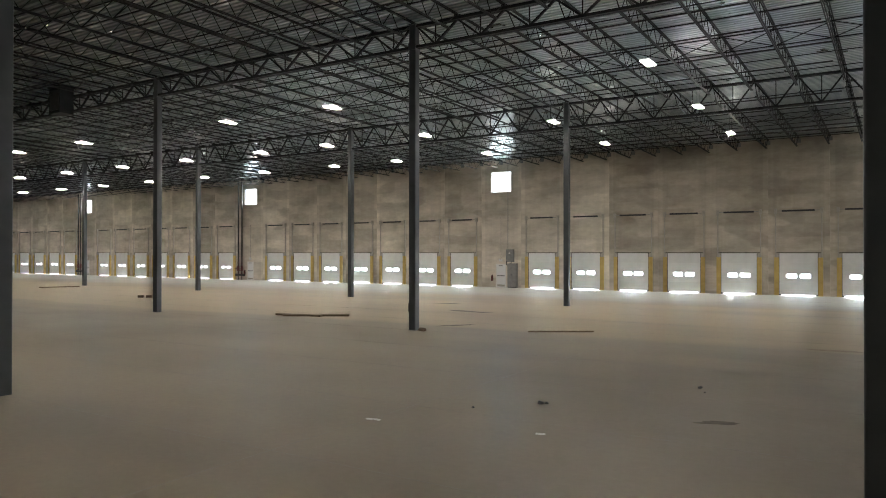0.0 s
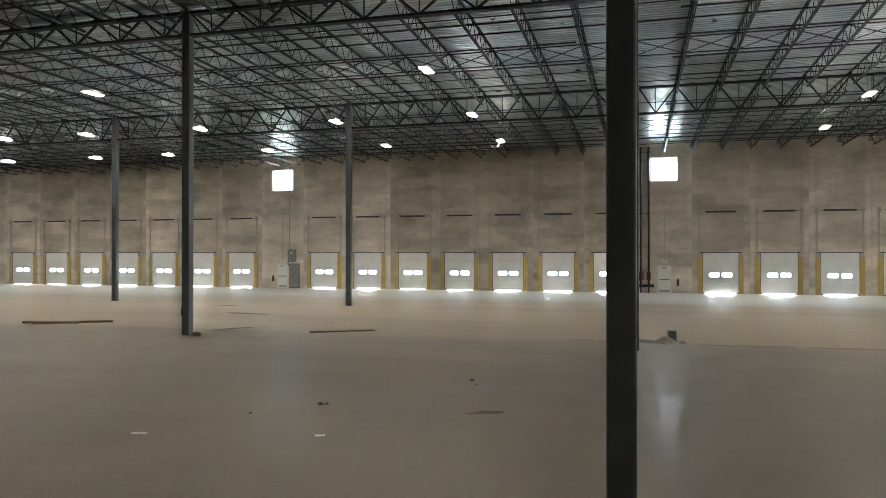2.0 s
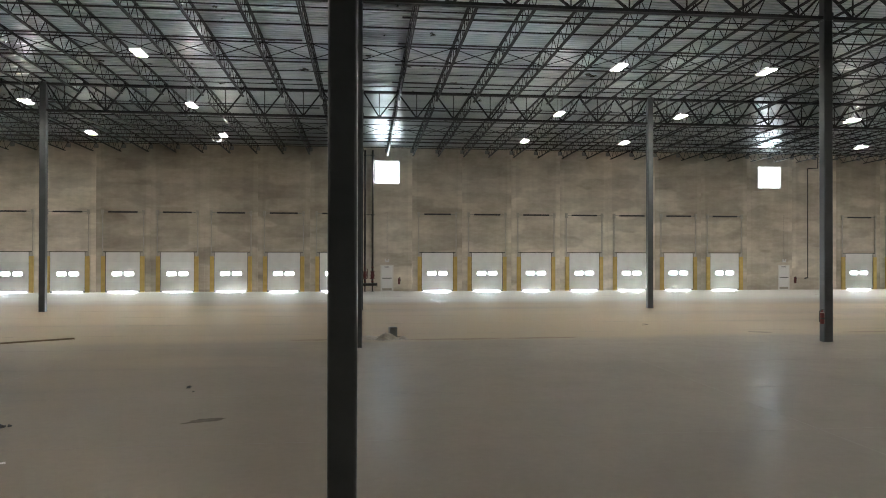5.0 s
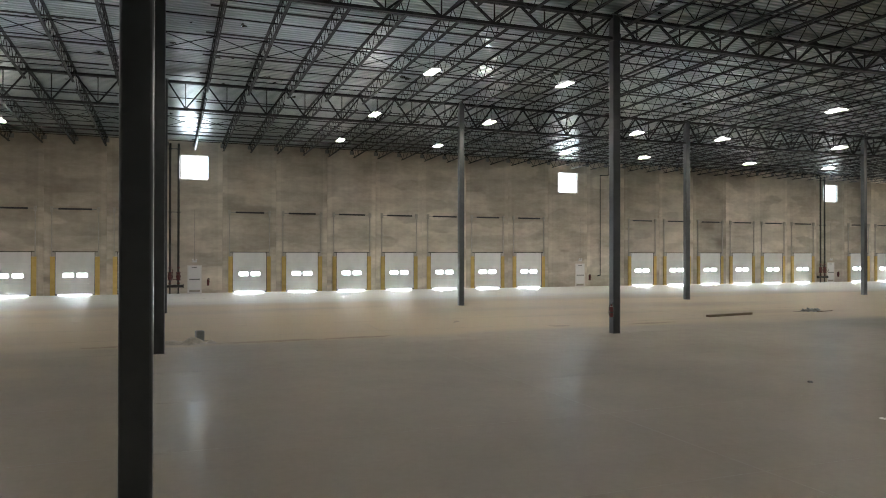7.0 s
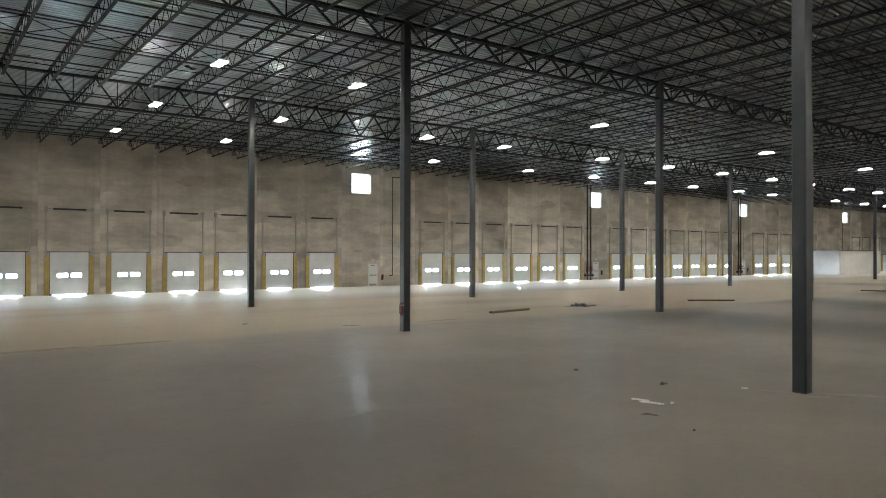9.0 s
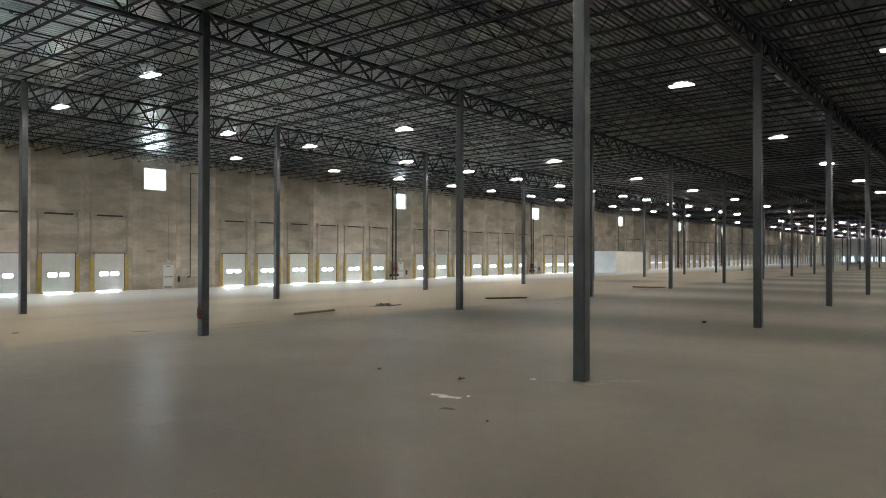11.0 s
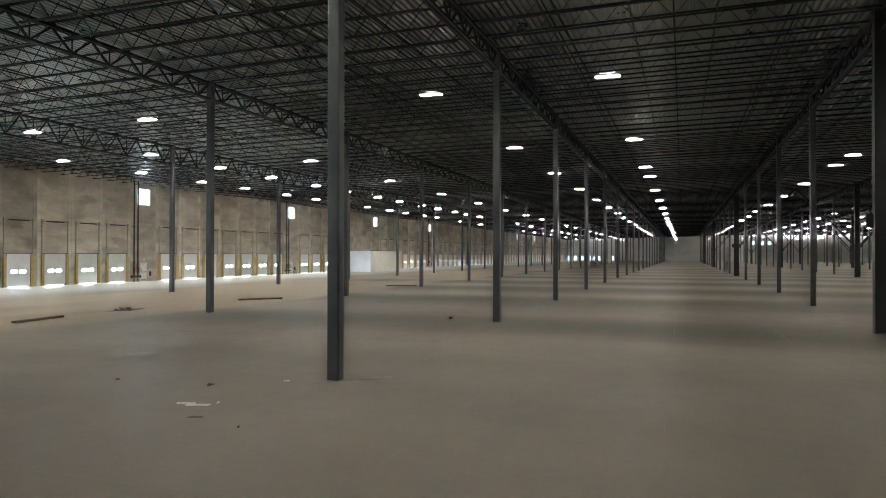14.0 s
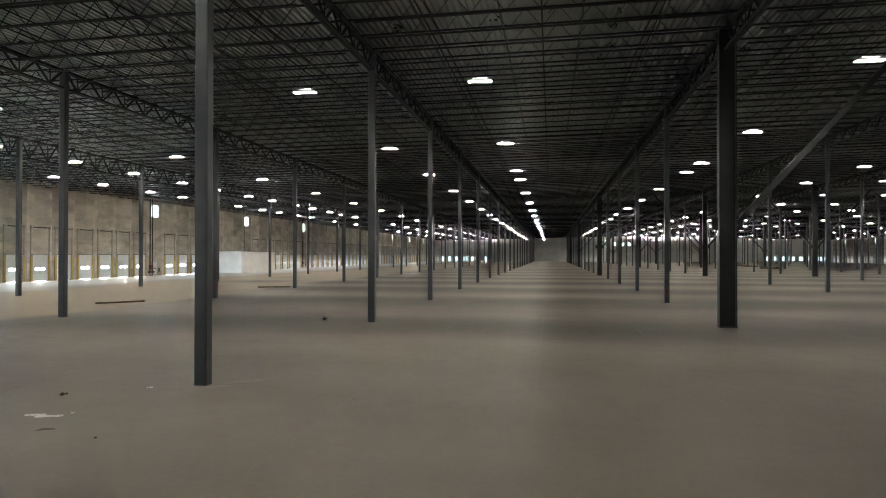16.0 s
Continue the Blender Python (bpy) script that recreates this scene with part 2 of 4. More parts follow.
DIRT = speckled("tracked_dirt", (0.065, 0.052, 0.036), (0.11, 0.088, 0.06), 0.9, 0, 6.0)
CLAY = speckled("tracked_clay", (0.19, 0.145, 0.098), (0.25, 0.20, 0.14), 0.9, 0, 5.0)
DUST = speckled("cement_dust", (0.21, 0.195, 0.165), (0.28, 0.262, 0.225), 0.9, 0, 5.0)
PAPER = speckled("pale_scrap", (0.55, 0.54, 0.51), (0.72, 0.71, 0.68), 0.8, 0, 10.0)


# ---- mesh helpers ----
FACES = ((0, 3, 2, 1), (4, 5, 6, 7), (0, 1, 5, 4), (1, 2, 6, 5), (2, 3, 7, 6), (3, 0, 4, 7))


class Shape:
    """Vertices and faces gathered from boxes, bars and tubes."""

    def __init__(self):
        self.v, self.f = [], []

    def box(self, x0, x1, y0, y1, z0, z1):
        k = len(self.v)
        self.v += [(x0, y0, z0), (x1, y0, z0), (x1, y1, z0), (x0, y1, z0), (x0, y0, z1), (x1, y0, z1), (x1, y1, z1), (x0, y1, z1)]
        self.f += [tuple(k + i for i in f) for f in FACES]
        return self

    def chamfered(self, x0, x1, y0, y1, z0, z1, c):
        """An upright hollow-section post with rounded corners."""
        ring = []
        for cx, cy, a in ((x1 - c, y0 + c, -90), (x1 - c, y1 - c, 0), (x0 + c, y1 - c, 90), (x0 + c, y0 + c, 180)):
            ring += [(cx + c * math.cos(radians(a + q)), cy + c * math.sin(radians(a + q))) for q in (0, 30, 60, 90)]
        return self.prism(ring, z0, z1)

    def prism(self, ring, z0, z1):
        k, n = len(self.v), len(ring)
        self.v += [(x, y, z0) for x, y in ring] + [(x, y, z1) for x, y in ring]
        self.f += [(k + i, k + (i + 1) % n, k + n + (i + 1) % n, k + n + i) for i in range(n)]
        self.f += [tuple(k + i for i in reversed(range(n))), tuple(k + n + i for i in range(n))]
        return self

    def bar(self, a, b, w, h=None, sides=4):
        """A bar of breadth w (and height h) from a to b."""
        a, b = Vector(a), Vector(b)
        d = (b - a).normalized()
        s = d.cross(Vector((0, 0, 1)))
        s = s.normalized() if s.length > 1e-4 else Vector((1, 0, 0))
        u = s.cross(d)
        h = h or w
        k = len(self.v)
        o = math.pi / 4 if sides == 4 else 0
        g = 0.7071 if sides == 4 else 0.5
        for e in (a, b):
            for i in range(sides):
                t = o + 2 * math.pi * i / sides
                self.v.append(tuple(e + s * (math.cos(t) * w * g) + u * (math.sin(t) * h * g)))
        self.f += [(k + i, k + (i + 1) % sides, k + sides + (i + 1) % sides, k + sides + i) for i in range(sides)]
        self.f += [tuple(k + i for i in reversed(range(sides))), tuple(k + sides + i for i in range(sides))]
        return self

    def tube(self, pts, d, sides=8):
        for a, b in zip(pts, pts[1:]):
            self.bar(a, b, d, d, sides)
        return self

    def mesh(self, name, material):
        me = bpy.data.meshes.new(name)
        me.from_pydata(self.v, [], self.f)
        if material:
            me.materials.append(material)
        return me


def part(name, shape, material, parent=None, label=""):
    me = shape if isinstance(shape, bpy.types.Mesh) else shape.mesh(name, material)
    ob = new(name, me)
    if parent:
        ob.parent = parent
    return tagged(ob, label)


def thing(name, label, category, group="", kind=""):
    return tagged(new(name), label, category, group, kind)


# ---- large structure ----
def build_floor():
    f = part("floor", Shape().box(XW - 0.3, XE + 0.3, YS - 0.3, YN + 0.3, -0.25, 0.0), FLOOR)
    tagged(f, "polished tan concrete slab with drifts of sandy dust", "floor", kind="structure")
    j = Shape()
    for k in range(-8, 9):
        j.box((k + 0.5) * BAY - 0.006, (k + 0.5) * BAY + 0.006, -60, YN - 0.3, 0.0, 0.0015)
    for k in range(-16, 12):
        j.box(-60, 160, k * ROW / 4 - 0.005, k * ROW / 4 + 0.005, 0.0, 0.0017)
    tagged(part("floor_joints", j, FILLER, f), "pale filled saw-cut joints in the slab", kind="stuff")
    g = part("ground", Shape().box(-2000, 2000, -2000, 2000, -1.6, -1.25), APRON)
    tagged(g, "pale concrete truck apron outside the docks", "ground", kind="structure")


def build_deck():
    """Corrugated roof deck, its ribs parallel to the docks, rising to a ridge."""
    prof, y, pitch = [], YS - 0.3, 0.26
    while y < YN + 0.3:
        for dy, dz in ((0.0, 0.0), (0.135, 0.0), (0.147, 0.12), (0.248, 0.12)):
            prof.append((y + dy, deck_z(y + dy) + dz))
        y += pitch
    n = len(prof)
    v = [(x, a, z) for x in (XW - 0.3, XE + 0.3) for a, z in prof]
    f = [(i, i + 1, n + i + 1, n + i) for i in range(n - 1)]
    top = [(x, a, z + 0.35) for x in (XW - 0.5, XE + 0.5) for a, z in ((YS - 0.5, deck_z(YS)), (RIDGE, deck_z(RIDGE)), (YN + 0.5, deck_z(YN)))]
    k = len(v)
    v += top
    f += [(k, k + 3, k + 4, k + 1), (k + 1, k + 4, k + 5, k + 2)]
    me = bpy.data.meshes.new("ceiling")
    me.from_pydata(v, [], f)
    me.materials.append(DECK)
    tagged(new("ceiling", me), "corrugated galvanised steel roof deck on open steel joists", "ceiling", kind="structure")


WALL_T = 0.25
DOOR_W, DOOR_H = 2.74, 2.98
WIN_W, WIN_Z0, WIN_Z1 = 1.96, 8.42, 10.23
MAN_W, MAN_H = 0.96, 2.04


def panel_mesh(kind, top):
    """One cast wall panel, MOD wide, its inner face at y = 0, with its opening."""
    s, h, g, t = Shape(), MOD / 2, 0.008, WALL_T
    a = -h + g
    if kind == "plain":
        return s.box(a, -a, 0, t, -0.2, top).mesh("wall_panel", CONCRETE)
    w, z0, z1 = {"dock": (DOOR_W / 2, -0.2, DOOR_H), "man": (MAN_W / 2, -0.2, MAN_H), "window": (WIN_W / 2, WIN_Z0, WIN_Z1), "both": (WIN_W / 2, WIN_Z0, WIN_Z1)}[kind]
    if kind == "both":
        m = MAN_W / 2
        s.box(a, -m, 0, t, -0.2, MAN_H).box(m, -a, 0, t, -0.2, MAN_H).box(a, -a, 0, t, MAN_H, WIN_Z0)
    elif kind == "window":
        s.box(a, -a, 0, t, -0.2, WIN_Z0)
    s.box(a, -w, 0, t, max(z0, -0.2) if kind in ("window", "both") else -0.2, z1)
    s.box(w, -a, 0, t, max(z0, -0.2) if kind in ("window", "both") else -0.2, z1)
    s.box(a, -a, 0, t, z1, top)
    return s.mesh("wall_panel", CONCRETE)


def window_unit():
    w = thing("window", "high square clerestory window blown out by daylight", "window", "clerestory windows", "structure")
    a, f = WIN_W / 2, 0.035
    s = Shape().box(-a, -a + f, 0.06, 0.16, WIN_Z0, WIN_Z1).box(a - f, a, 0.06, 0.16, WIN_Z0, WIN_Z1)
    s.box(-a + f, a - f, 0.06, 0.16, WIN_Z0, WIN_Z0 + f).box(-a + f, a - f, 0.06, 0.16, WIN_Z1 - f, WIN_Z1)
    part("window_frame", s, GALV, w, "slim aluminium frame")
    p = part("pane", Shape().box(-a + f, a - f, 0.10, 0.11, WIN_Z0 + f, WIN_Z1 - f), GLASS, w, "clear glass pane")
    p.visible_shadow = False
    return w


def dock_door():
    """A vertical-lift dock door: panel sections, two lights, tracks to twice its height, spring shaft and yellow guards."""
    d = thing("dock_door", "closed white sectional dock door with yellow track guards", "door", "dock doors")
    a = DOOR_W / 2 + 0.06
    gap, n = 0.085, 4
    sec = (DOOR_H + 0.04 - gap) / n
    lz0, lz1 = 1.265, 1.53
    for i in range(n):
        z0, z1 = gap + i * sec + 0.004, gap + (i + 1) * sec - 0.004
        s = Shape()
        if z0 < lz0 < z1:
            s.box(-a, a, -0.07, -0.03, z0, lz0).box(-a, a, -0.07, -0.03, lz1, z1)
            for x0, x1 in ((-a, -0.765), (-0.115, 0.115), (0.765, a)):
                s.box(x0, x1, -0.07, -0.03, lz0, lz1)
        else:
            s.box(-a, a, -0.07, -0.03, z0, z1)
        part("section", s, DOORWHITE, d)
    core = Shape().box(-a, a, -0.028, -0.022, gap, lz0).box(-a, a, -0.028, -0.022, lz1, DOOR_H + 0.03)
    for x0, x1 in ((-a, -0.765), (-0.115, 0.115), (0.765, a)):
        core.box(x0, x1, -0.028, -0.022, lz0, lz1)
    part("backing", core, DOORWHITE, d)
    for x0, x1 in ((-0.765, -0.115), (0.115, 0.765)):
        p = part("light", Shape().box(x0, x1, -0.05, -0.045, lz0, lz1), GLASS, d, "small vision pane")
        p.visible_shadow = False
    part("header_seal", Shape().box(-a, a, -0.085, -0.003, DOOR_H + 0.045, DOOR_H + 0.095), RUBBER, d, "black rubber header seal")
    for sx in (-1, 1):
        # dark strip stands in for the guard's shadow along the door edge
        x = sx * 1.245
        part("jamb_shade", Shape().box(x - 0.016, x + 0.016, -0.095, -0.072, 0.09, DOOR_H + 0.04), RUBBER, d, "thin dark strip for the shade beside the track guard")
        part("jamb_plate", Shape().box(min(sx * 1.262, sx * 1.46), max(sx * 1.262, sx * 1.46), -0.092, -0.073, 2.722, DOOR_H + 0.043), TRACK, d, "dull steel jamb plate")
        x = sx * 1.10
        part("bottom_seal", Shape().box(min(x, x + sx * 0.33), max(x, x + sx * 0.33), -0.07, -0.025, 0.0, gap), RUBBER, d, "black rubber seal")
        x = sx * (a + 0.05)
        t = Shape().box(x - 0.035, x + 0.035, -0.09, -0.002, 0.0, 6.15)
        t.box(x - 0.09, x + 0.09, -0.16, -0.002, 5.85, 6.22)
        part("track", t, TRACK, d, "galvanised lift track")
        x = sx * (a - 0.02)
        g = Shape().box(x - 0.15, x + 0.15, -0.135, -0.12, 0, 2.72)
        g.box(x - 0.15, x - 0.135, -0.12, -0.003, 0, 2.72).box(x + 0.135, x + 0.15, -0.12, -0.003, 0, 2.72)
        part("track_guard", g, YELLOW, d, "scuffed yellow steel guard")
    s = Shape().bar((-a - 0.05, -0.12, 6.05), (a + 0.05, -0.12, 6.05), 0.04, 0.04, 8)
    part("shaft", s, GALV, d)
    part("spring", Shape().bar((-1.05, -0.12, 6.05), (1.05, -0.12, 6.05), 0.13, 0.13, 10), DARKSTEEL, d, "dark torsion spring")
    return d


def man_door():
    d = thing("personnel_door", "closed white steel exit door with push bar", "door", "exit doors")
    a, h = MAN_W / 2, MAN_H
    part("leaf", Shape().box(-a + 0.05, a - 0.05, 0.0, 0.045, 0.01, h - 0.05), DOORWHITE, d)
    part("door_frame", Shape().box(-a - 0.03, -a + 0.05, -0.02, 0.1, 0, h + 0.03).box(a - 0.05, a + 0.03, -0.02, 0.1, 0, h + 0.03).box(-a + 0.05, a - 0.05, -0.02, 0.1, h - 0.05, h + 0.03), BOARD, d)
    part("push_bar", Shape().box(-a + 0.12, a - 0.12, -0.07, -0.02, 0.98, 1.06).box(-a + 0.12, -a + 0.2, -0.02, 0.0, 0.97, 1.07).box(a - 0.2, a - 0.12, -0.02, 0.0, 0.97, 1.07), BOXGREY, d, "grey push bar")
    part("kick_plate", Shape().box(-a + 0.1, a - 0.1, -0.006, -0.001, 0.06, 0.24), TRACK, d)
    part("closer", Shape().box(-0.2, 0.15, -0.06, -0.001, h - 0.17, h - 0.1), BOXGREY, d)
    return d


def wall_top(y):
    return deck_z(y) + 0.02


def build_long_walls():
    wn_ = tagged(new("wall_north"), "tall blotchy tilt-up concrete dock wall", "wall", kind="structure")
    ws_ = tagged(new("wall_south"), "tall blotchy tilt-up concrete dock wall", "wall", kind="structure")
    top = wall_top(YN)
    meshes = {k: panel_mesh(k, top) for k in ("plain", "dock", "man", "window", "both")}
    win, dock, man = window_unit(), dock_door(), man_door()
    used = set()

    def put(kind, proto, m):
        if kind in used:
            copy_thing(proto, m)
        else:
            proto.matrix_basis = m
            used.add(kind)

    for i in range(-32, 92):
        x = MOD * (i + 0.5)
        office = 28 <= i <= 31
        if i % 8 == 0:
            kind = "window" if i == 8 or office else "both"
        elif i in (9,) or office:
            kind = "plain"
        else:
            kind = "dock"
        p = part("wall_panel", meshes[kind], None, wn_)
        p.matrix_basis = pose(x, YN, 0)
        if kind in ("window", "both"):
            put("win", win, pose(x, YN, 0))
            lamp = new("window_daylight", bpy.data.lights.new("window_daylight", "AREA"))
            lamp.data.shape, lamp.data.size, lamp.data.size_y = "RECTANGLE", WIN_W - 0.15, WIN_Z1 - WIN_Z0 - 0.15
            lamp.data.energy, lamp.data.color = WINDOW_LIGHT, (0.80, 0.92, 1.0)
            lamp.matrix_world = look((x, YN + 0.08, (WIN_Z0 + WIN_Z1) / 2), (x, 0, (WIN_Z0 + WIN_Z1) / 2))
        if kind == "both":
            put("man", man, pose(x, YN, 0))
        if kind == "dock":
            put("dock", dock, pose(x, YN, 0))
            if -26 <= i <= 54:
                lamp = new("gap_daylight", bpy.data.lights.new("gap_daylight", "AREA"))
                lamp.data.shape, lamp.data.size, lamp.data.size_y, lamp.data.spread = "RECTANGLE", 1.75, 0.055, radians(140)
                lamp.data.energy, lamp.data.color = GAP_LIGHT, (0.80, 0.92, 1.0)
                lamp.matrix_world = look((x, YN - 0.02, 0.034), (x, YN - 1, 0.02))
            if -16 <= i <= 31:
                lamp = new("pane_daylight", bpy.data.lights.new("pane_daylight", "AREA"))
                lamp.data.shape, lamp.data.size, lamp.data.size_y = "RECTANGLE", 1.52, 0.26
                lamp.data.energy, lamp.data.color = PANE_LIGHT, (0.80, 0.92, 1.0)
                lamp.matrix_world = look((x, YN - 0.034, 1.397), (x, YN - 1, 1.397))
        # opposite wall
        kind = "plain" if i <= 45 else "dock" if i % 8 else "window"
        p = part("wall_panel", meshes[kind], None, ws_)
        p.matrix_basis = pose(x, YS, 0, 0, 0, 180)
        if kind == "dock":
            put("dock", dock, pose(x, YS, 0, 0, 0, 180))
        elif kind == "window":
            put("win", win, pose(x, YS, 0, 0, 0, 180))
    seat = Shape().box(-0.17, 0.17, -0.016, -0.003, top - 0.46, top - 0.16).box(-0.10, 0.10, -0.09, -0.017, top - 0.30, top - 0.17).mesh("joist_seat", BOXGREY)
    for j in range(-32, 64):
        p = part("joist_seat", seat, None, wn_)
        p.matrix_basis = pose(j * JOIST, YN, 0)
    # exit door beside a bay without a dock
    x = MOD * 8.5 + 1.25
    copy_thing(man, pose(x, YN - 0.012, 0))


def build_end_walls():
    for name, x0, x1 in (("wall_east", XE, XE + WALL_T), ("wall_west", XW - WALL_T, XW)):
        w = tagged(new(name), "tall blotchy tilt-up concrete end wall", "wall", kind="structure")
        openings = []
        if name == "wall_east":
            openings = [(y - h, y + h, 0.2, 2.5) for y, h in ((46.95, 0.75), (43.4, 0.8), (40.1, 1.0), (36.15, 0.55), (34.15, 0.45), (31.65, 0.75), (24.9, 0.7))]
            openings += [(y - h, y + h, 7.67, 9.62) for y, h in ((-34.9, 0.32), (-39.0, 0.8), (-42.95, 0.85), (-46.25, 0.75))]
            openings += [(y - h, y + h, 0.6, 2.77) for y, h in ((-110.6, 0.4), (-114.45, 0.65), (-117.9, 0.8), (-120.45, 0.3), (-122.5, 0.7), (-125.4, 1.4), (-129.5, 0.25), (-133.0, 0.9), (-135.0, 0.4), (-136.75, 0.35))]
        n = 25
        step = (YN - YS) / n
        for i in range(n):
            a, b = YS + step * i + 0.008, YS + step * (i + 1) - 0.008
            s = Shape()
            mine = sorted(o for o in openings if a <= (o[0] + o[1]) / 2 < b)
            at = a
            zt = deck_z((a + b) / 2) + 0.2
            for o in mine:
                o0, o1 = max(o[0], at), min(o[1], b)
                if o0 > at:
                    s.box(x0, x1, at, o0, -0.2, zt)
                s.box(x0, x1, o0, o1, -0.2, o[2]).box(x0, x1, o0, o1, o[3], zt)
                at = o1
            if at < b:
                s.box(x0, x1, at, b, -0.2, zt)
            part("wall_panel", s, ENDWALL, w)
        for a, b, z0, z1 in openings:
            g = thing("window", "bright bluish window in the far end wall", "window", "end wall windows", "structure")
            f, xa, xb = 0.07, x0 + 0.08, x0 + 0.16
            part("window_frame", Shape().box(xa, xb, a, a + f, z0, z1).box(xa, xb, b - f, b, z0, z1).box(xa, xb, a + f, b - f, z0, z0 + f).box(xa, xb, a + f, b - f, z1 - f, z1), GALV, g, "slim aluminium frame")
            p = part("pane", Shape().box(xa + 0.03, xa + 0.04, a + f, b - f, z0 + f, z1 - f), TINTED, g, "blue-tinted glass pane")
            p.visible_shadow = False


# ---- roof steel ----
def joist_parts(length, depth):
    """Open-web joist along y, its top at z = 0, falling by the roof's slope towards the docks."""
    n = max(6, round(length / 1.22))
    fall = lambda y: -SLOPE * y
    zb = -depth
    i0, i1 = 0.95, length - 0.95
    top, bot, web = Shape(), Shape(), Shape()
    for sx in (-0.032, 0.032):
        top.bar((sx, 0.05, fall(0.05) - 0.03), (sx, length - 0.05, fall(length - 0.05) - 0.03), 0.045, 0.055)
        bot.bar((sx, i0 - 0.3, fall(i0 - 0.3) + zb + 0.03), (sx, i1 + 0.3, fall(i1 + 0.3) + zb + 0.03), 0.045, 0.055)
    top.box(-0.07, 0.07, 0.0, 0.14, -0.13, -0.06).box(-0.07, 0.07, length - 0.14, length, fall(length) - 0.13, fall(length) - 0.06)
    step = (i1 - i0) / n
    web.bar((0, 0.12, fall(0) - 0.08), (0, i0, fall(i0) + zb + 0.03), 0.03)
    web.bar((0, length - 0.12, fall(length) - 0.08), (0, i1, fall(i1) + zb + 0.03), 0.03)
    for i in range(n):
        y0 = i0 + i * step
        ym, y1 = y0 + step / 2, y0 + step
        web.bar((0, y0, fall(y0) + zb + 0.03), (0, ym, fall(ym) - 0.03), 0.024)
        web.bar((0, ym, fall(ym) - 0.03), (0, y1, fall(y1) + zb + 0.03), 0.024)
    return top, bot, web


def girder_parts(depth):
    """Joist girder along x from column to column, its top at z = 0, panel points under the joists."""
    top, bot, web = Shape(), Shape(), Shape()
    e = 0.17
    for sy in (-0.075, 0.075):
        top.bar((e, sy, -0.06), (BAY - e, sy, -0.06), 0.12, 0.11)
        bot.bar((e, sy, -depth + 0.05), (BAY - e, sy, -depth + 0.05), 0.11, 0.10)
    for i in range(8):
        x0, xm, x1 = i * JOIST, (i + 0.5) * JOIST, (i + 1) * JOIST
        web.bar((max(x0, e), 0, -0.08), (xm, 0, -depth + 0.07), 0.085, 0.07)
        web.bar((xm, 0, -depth + 0.07), (min(x1, BAY - e), 0, -0.08), 0.085, 0.07)
        web.bar((xm, 0, -depth + 0.07), (xm, 0, -0.08), 0.04)
    return top, bot, web


GIRDERS = range(-6, 13)  # bays whose girders stand as separate things
NEAR = range(-5, 6)     # bays whose roof steel stands as separate things


def build_roof_steel():
    names = ("top_chord", "bottom_chord", "web")
    rows = ROWS_Y
    spans = [(rows[0], YN)] + [(rows[k + 1], rows[k]) for k in range(len(rows) - 1)] + [(YS, rows[-1])]
    far = Shape()
    made = {}
    for k, (ya, yb) in enumerate(spans):
        south = (ya + yb) / 2 < RIDGE
        length = yb - ya
        key = round(length, 2)
        if key not in made:
            made[key] = [s.mesh(n, STEEL) for s, n in zip(joist_parts(length, 0.76 if length < 16 else 0.8), names)]
        for c in range(-8, 23):
            for j in range(8):
                x = c * BAY + j * JOIST
                if k < 3 and c in NEAR:
                    t = thing("roof_joist", "grey open-web steel bar joist under the roof deck", "joist", "roof joists")
                    t.matrix_basis = pose(x, ya, deck_z(ya) - 0.002) if not south else pose(x, yb, deck_z(yb), 0, 0, 180)
                    for n, me in zip(names, made[key]):
                        tagged(part(n, me, None, t), kind="stuff" if n == "web" else "")
                else:
                    z0, z1 = deck_z(ya), deck_z(yb)
                    d = 0.76
                    far.bar((x, ya, z0 - 0.03), (x, yb, z1 - 0.03), 0.11, 0.055)
                    far.bar((x, ya + 0.8, z0 - d), (x, yb - 0.8, z1 - d), 0.11, 0.055)
                    if -8 <= c < 14 and k < 6:
                        m = 12
                        for i in range(m):
                            f0, fm, f1 = i / m, (i + 0.5) / m, (i + 1) / m
                            q = lambda f, o: (x, ya + length * f, z0 + (z1 - z0) * f - o)
                            far.bar(q(f0, d), q(fm, 0.03), 0.026, sides=3)
                            far.bar(q(fm, 0.03), q(f1, d), 0.026, sides=3)
    ob = part("distant_joists", far, STEEL)
    tagged(ob, "rows of grey open-web steel joists receding into darkness", "joists", kind="stuff")
    gm, dim = {}, Shape()
    for k, y in enumerate(rows):
        depth = 1.45 if k == 0 else 0.92
        if depth not in gm:
            gm[depth] = [s.mesh(n, STEEL) for s, n in zip(girder_parts(depth), names)]
        for c in range(-8, 23):
            if c not in GIRDERS or k > 6:
                for sh in girder_parts(depth):
                    o = len(dim.v)
                    dim.v += [(vx + c * BAY, vy + y, vz + deck_z(y) - 0.13) for vx, vy, vz in sh.v]
                    dim.f += [tuple(q + o for q in fc) for fc in sh.f]
                continue
            t = thing("roof_girder", "grey steel joist girder between two columns", "girder", "roof girders")
            t.matrix_basis = pose(c * BAY, y, deck_z(y) - 0.13)
            for n, me in zip(names, gm[depth]):
                tagged(part(n, me, None, t), kind="stuff" if n == "web" else "")
    tagged(part("distant_girders", dim, STEEL), "rows of grey steel girders at the far end of the hall", "girders", kind="stuff")


BRACED = (3, 4, 5, 6)    # rows whose columns carry chevron braces, every fifth bay


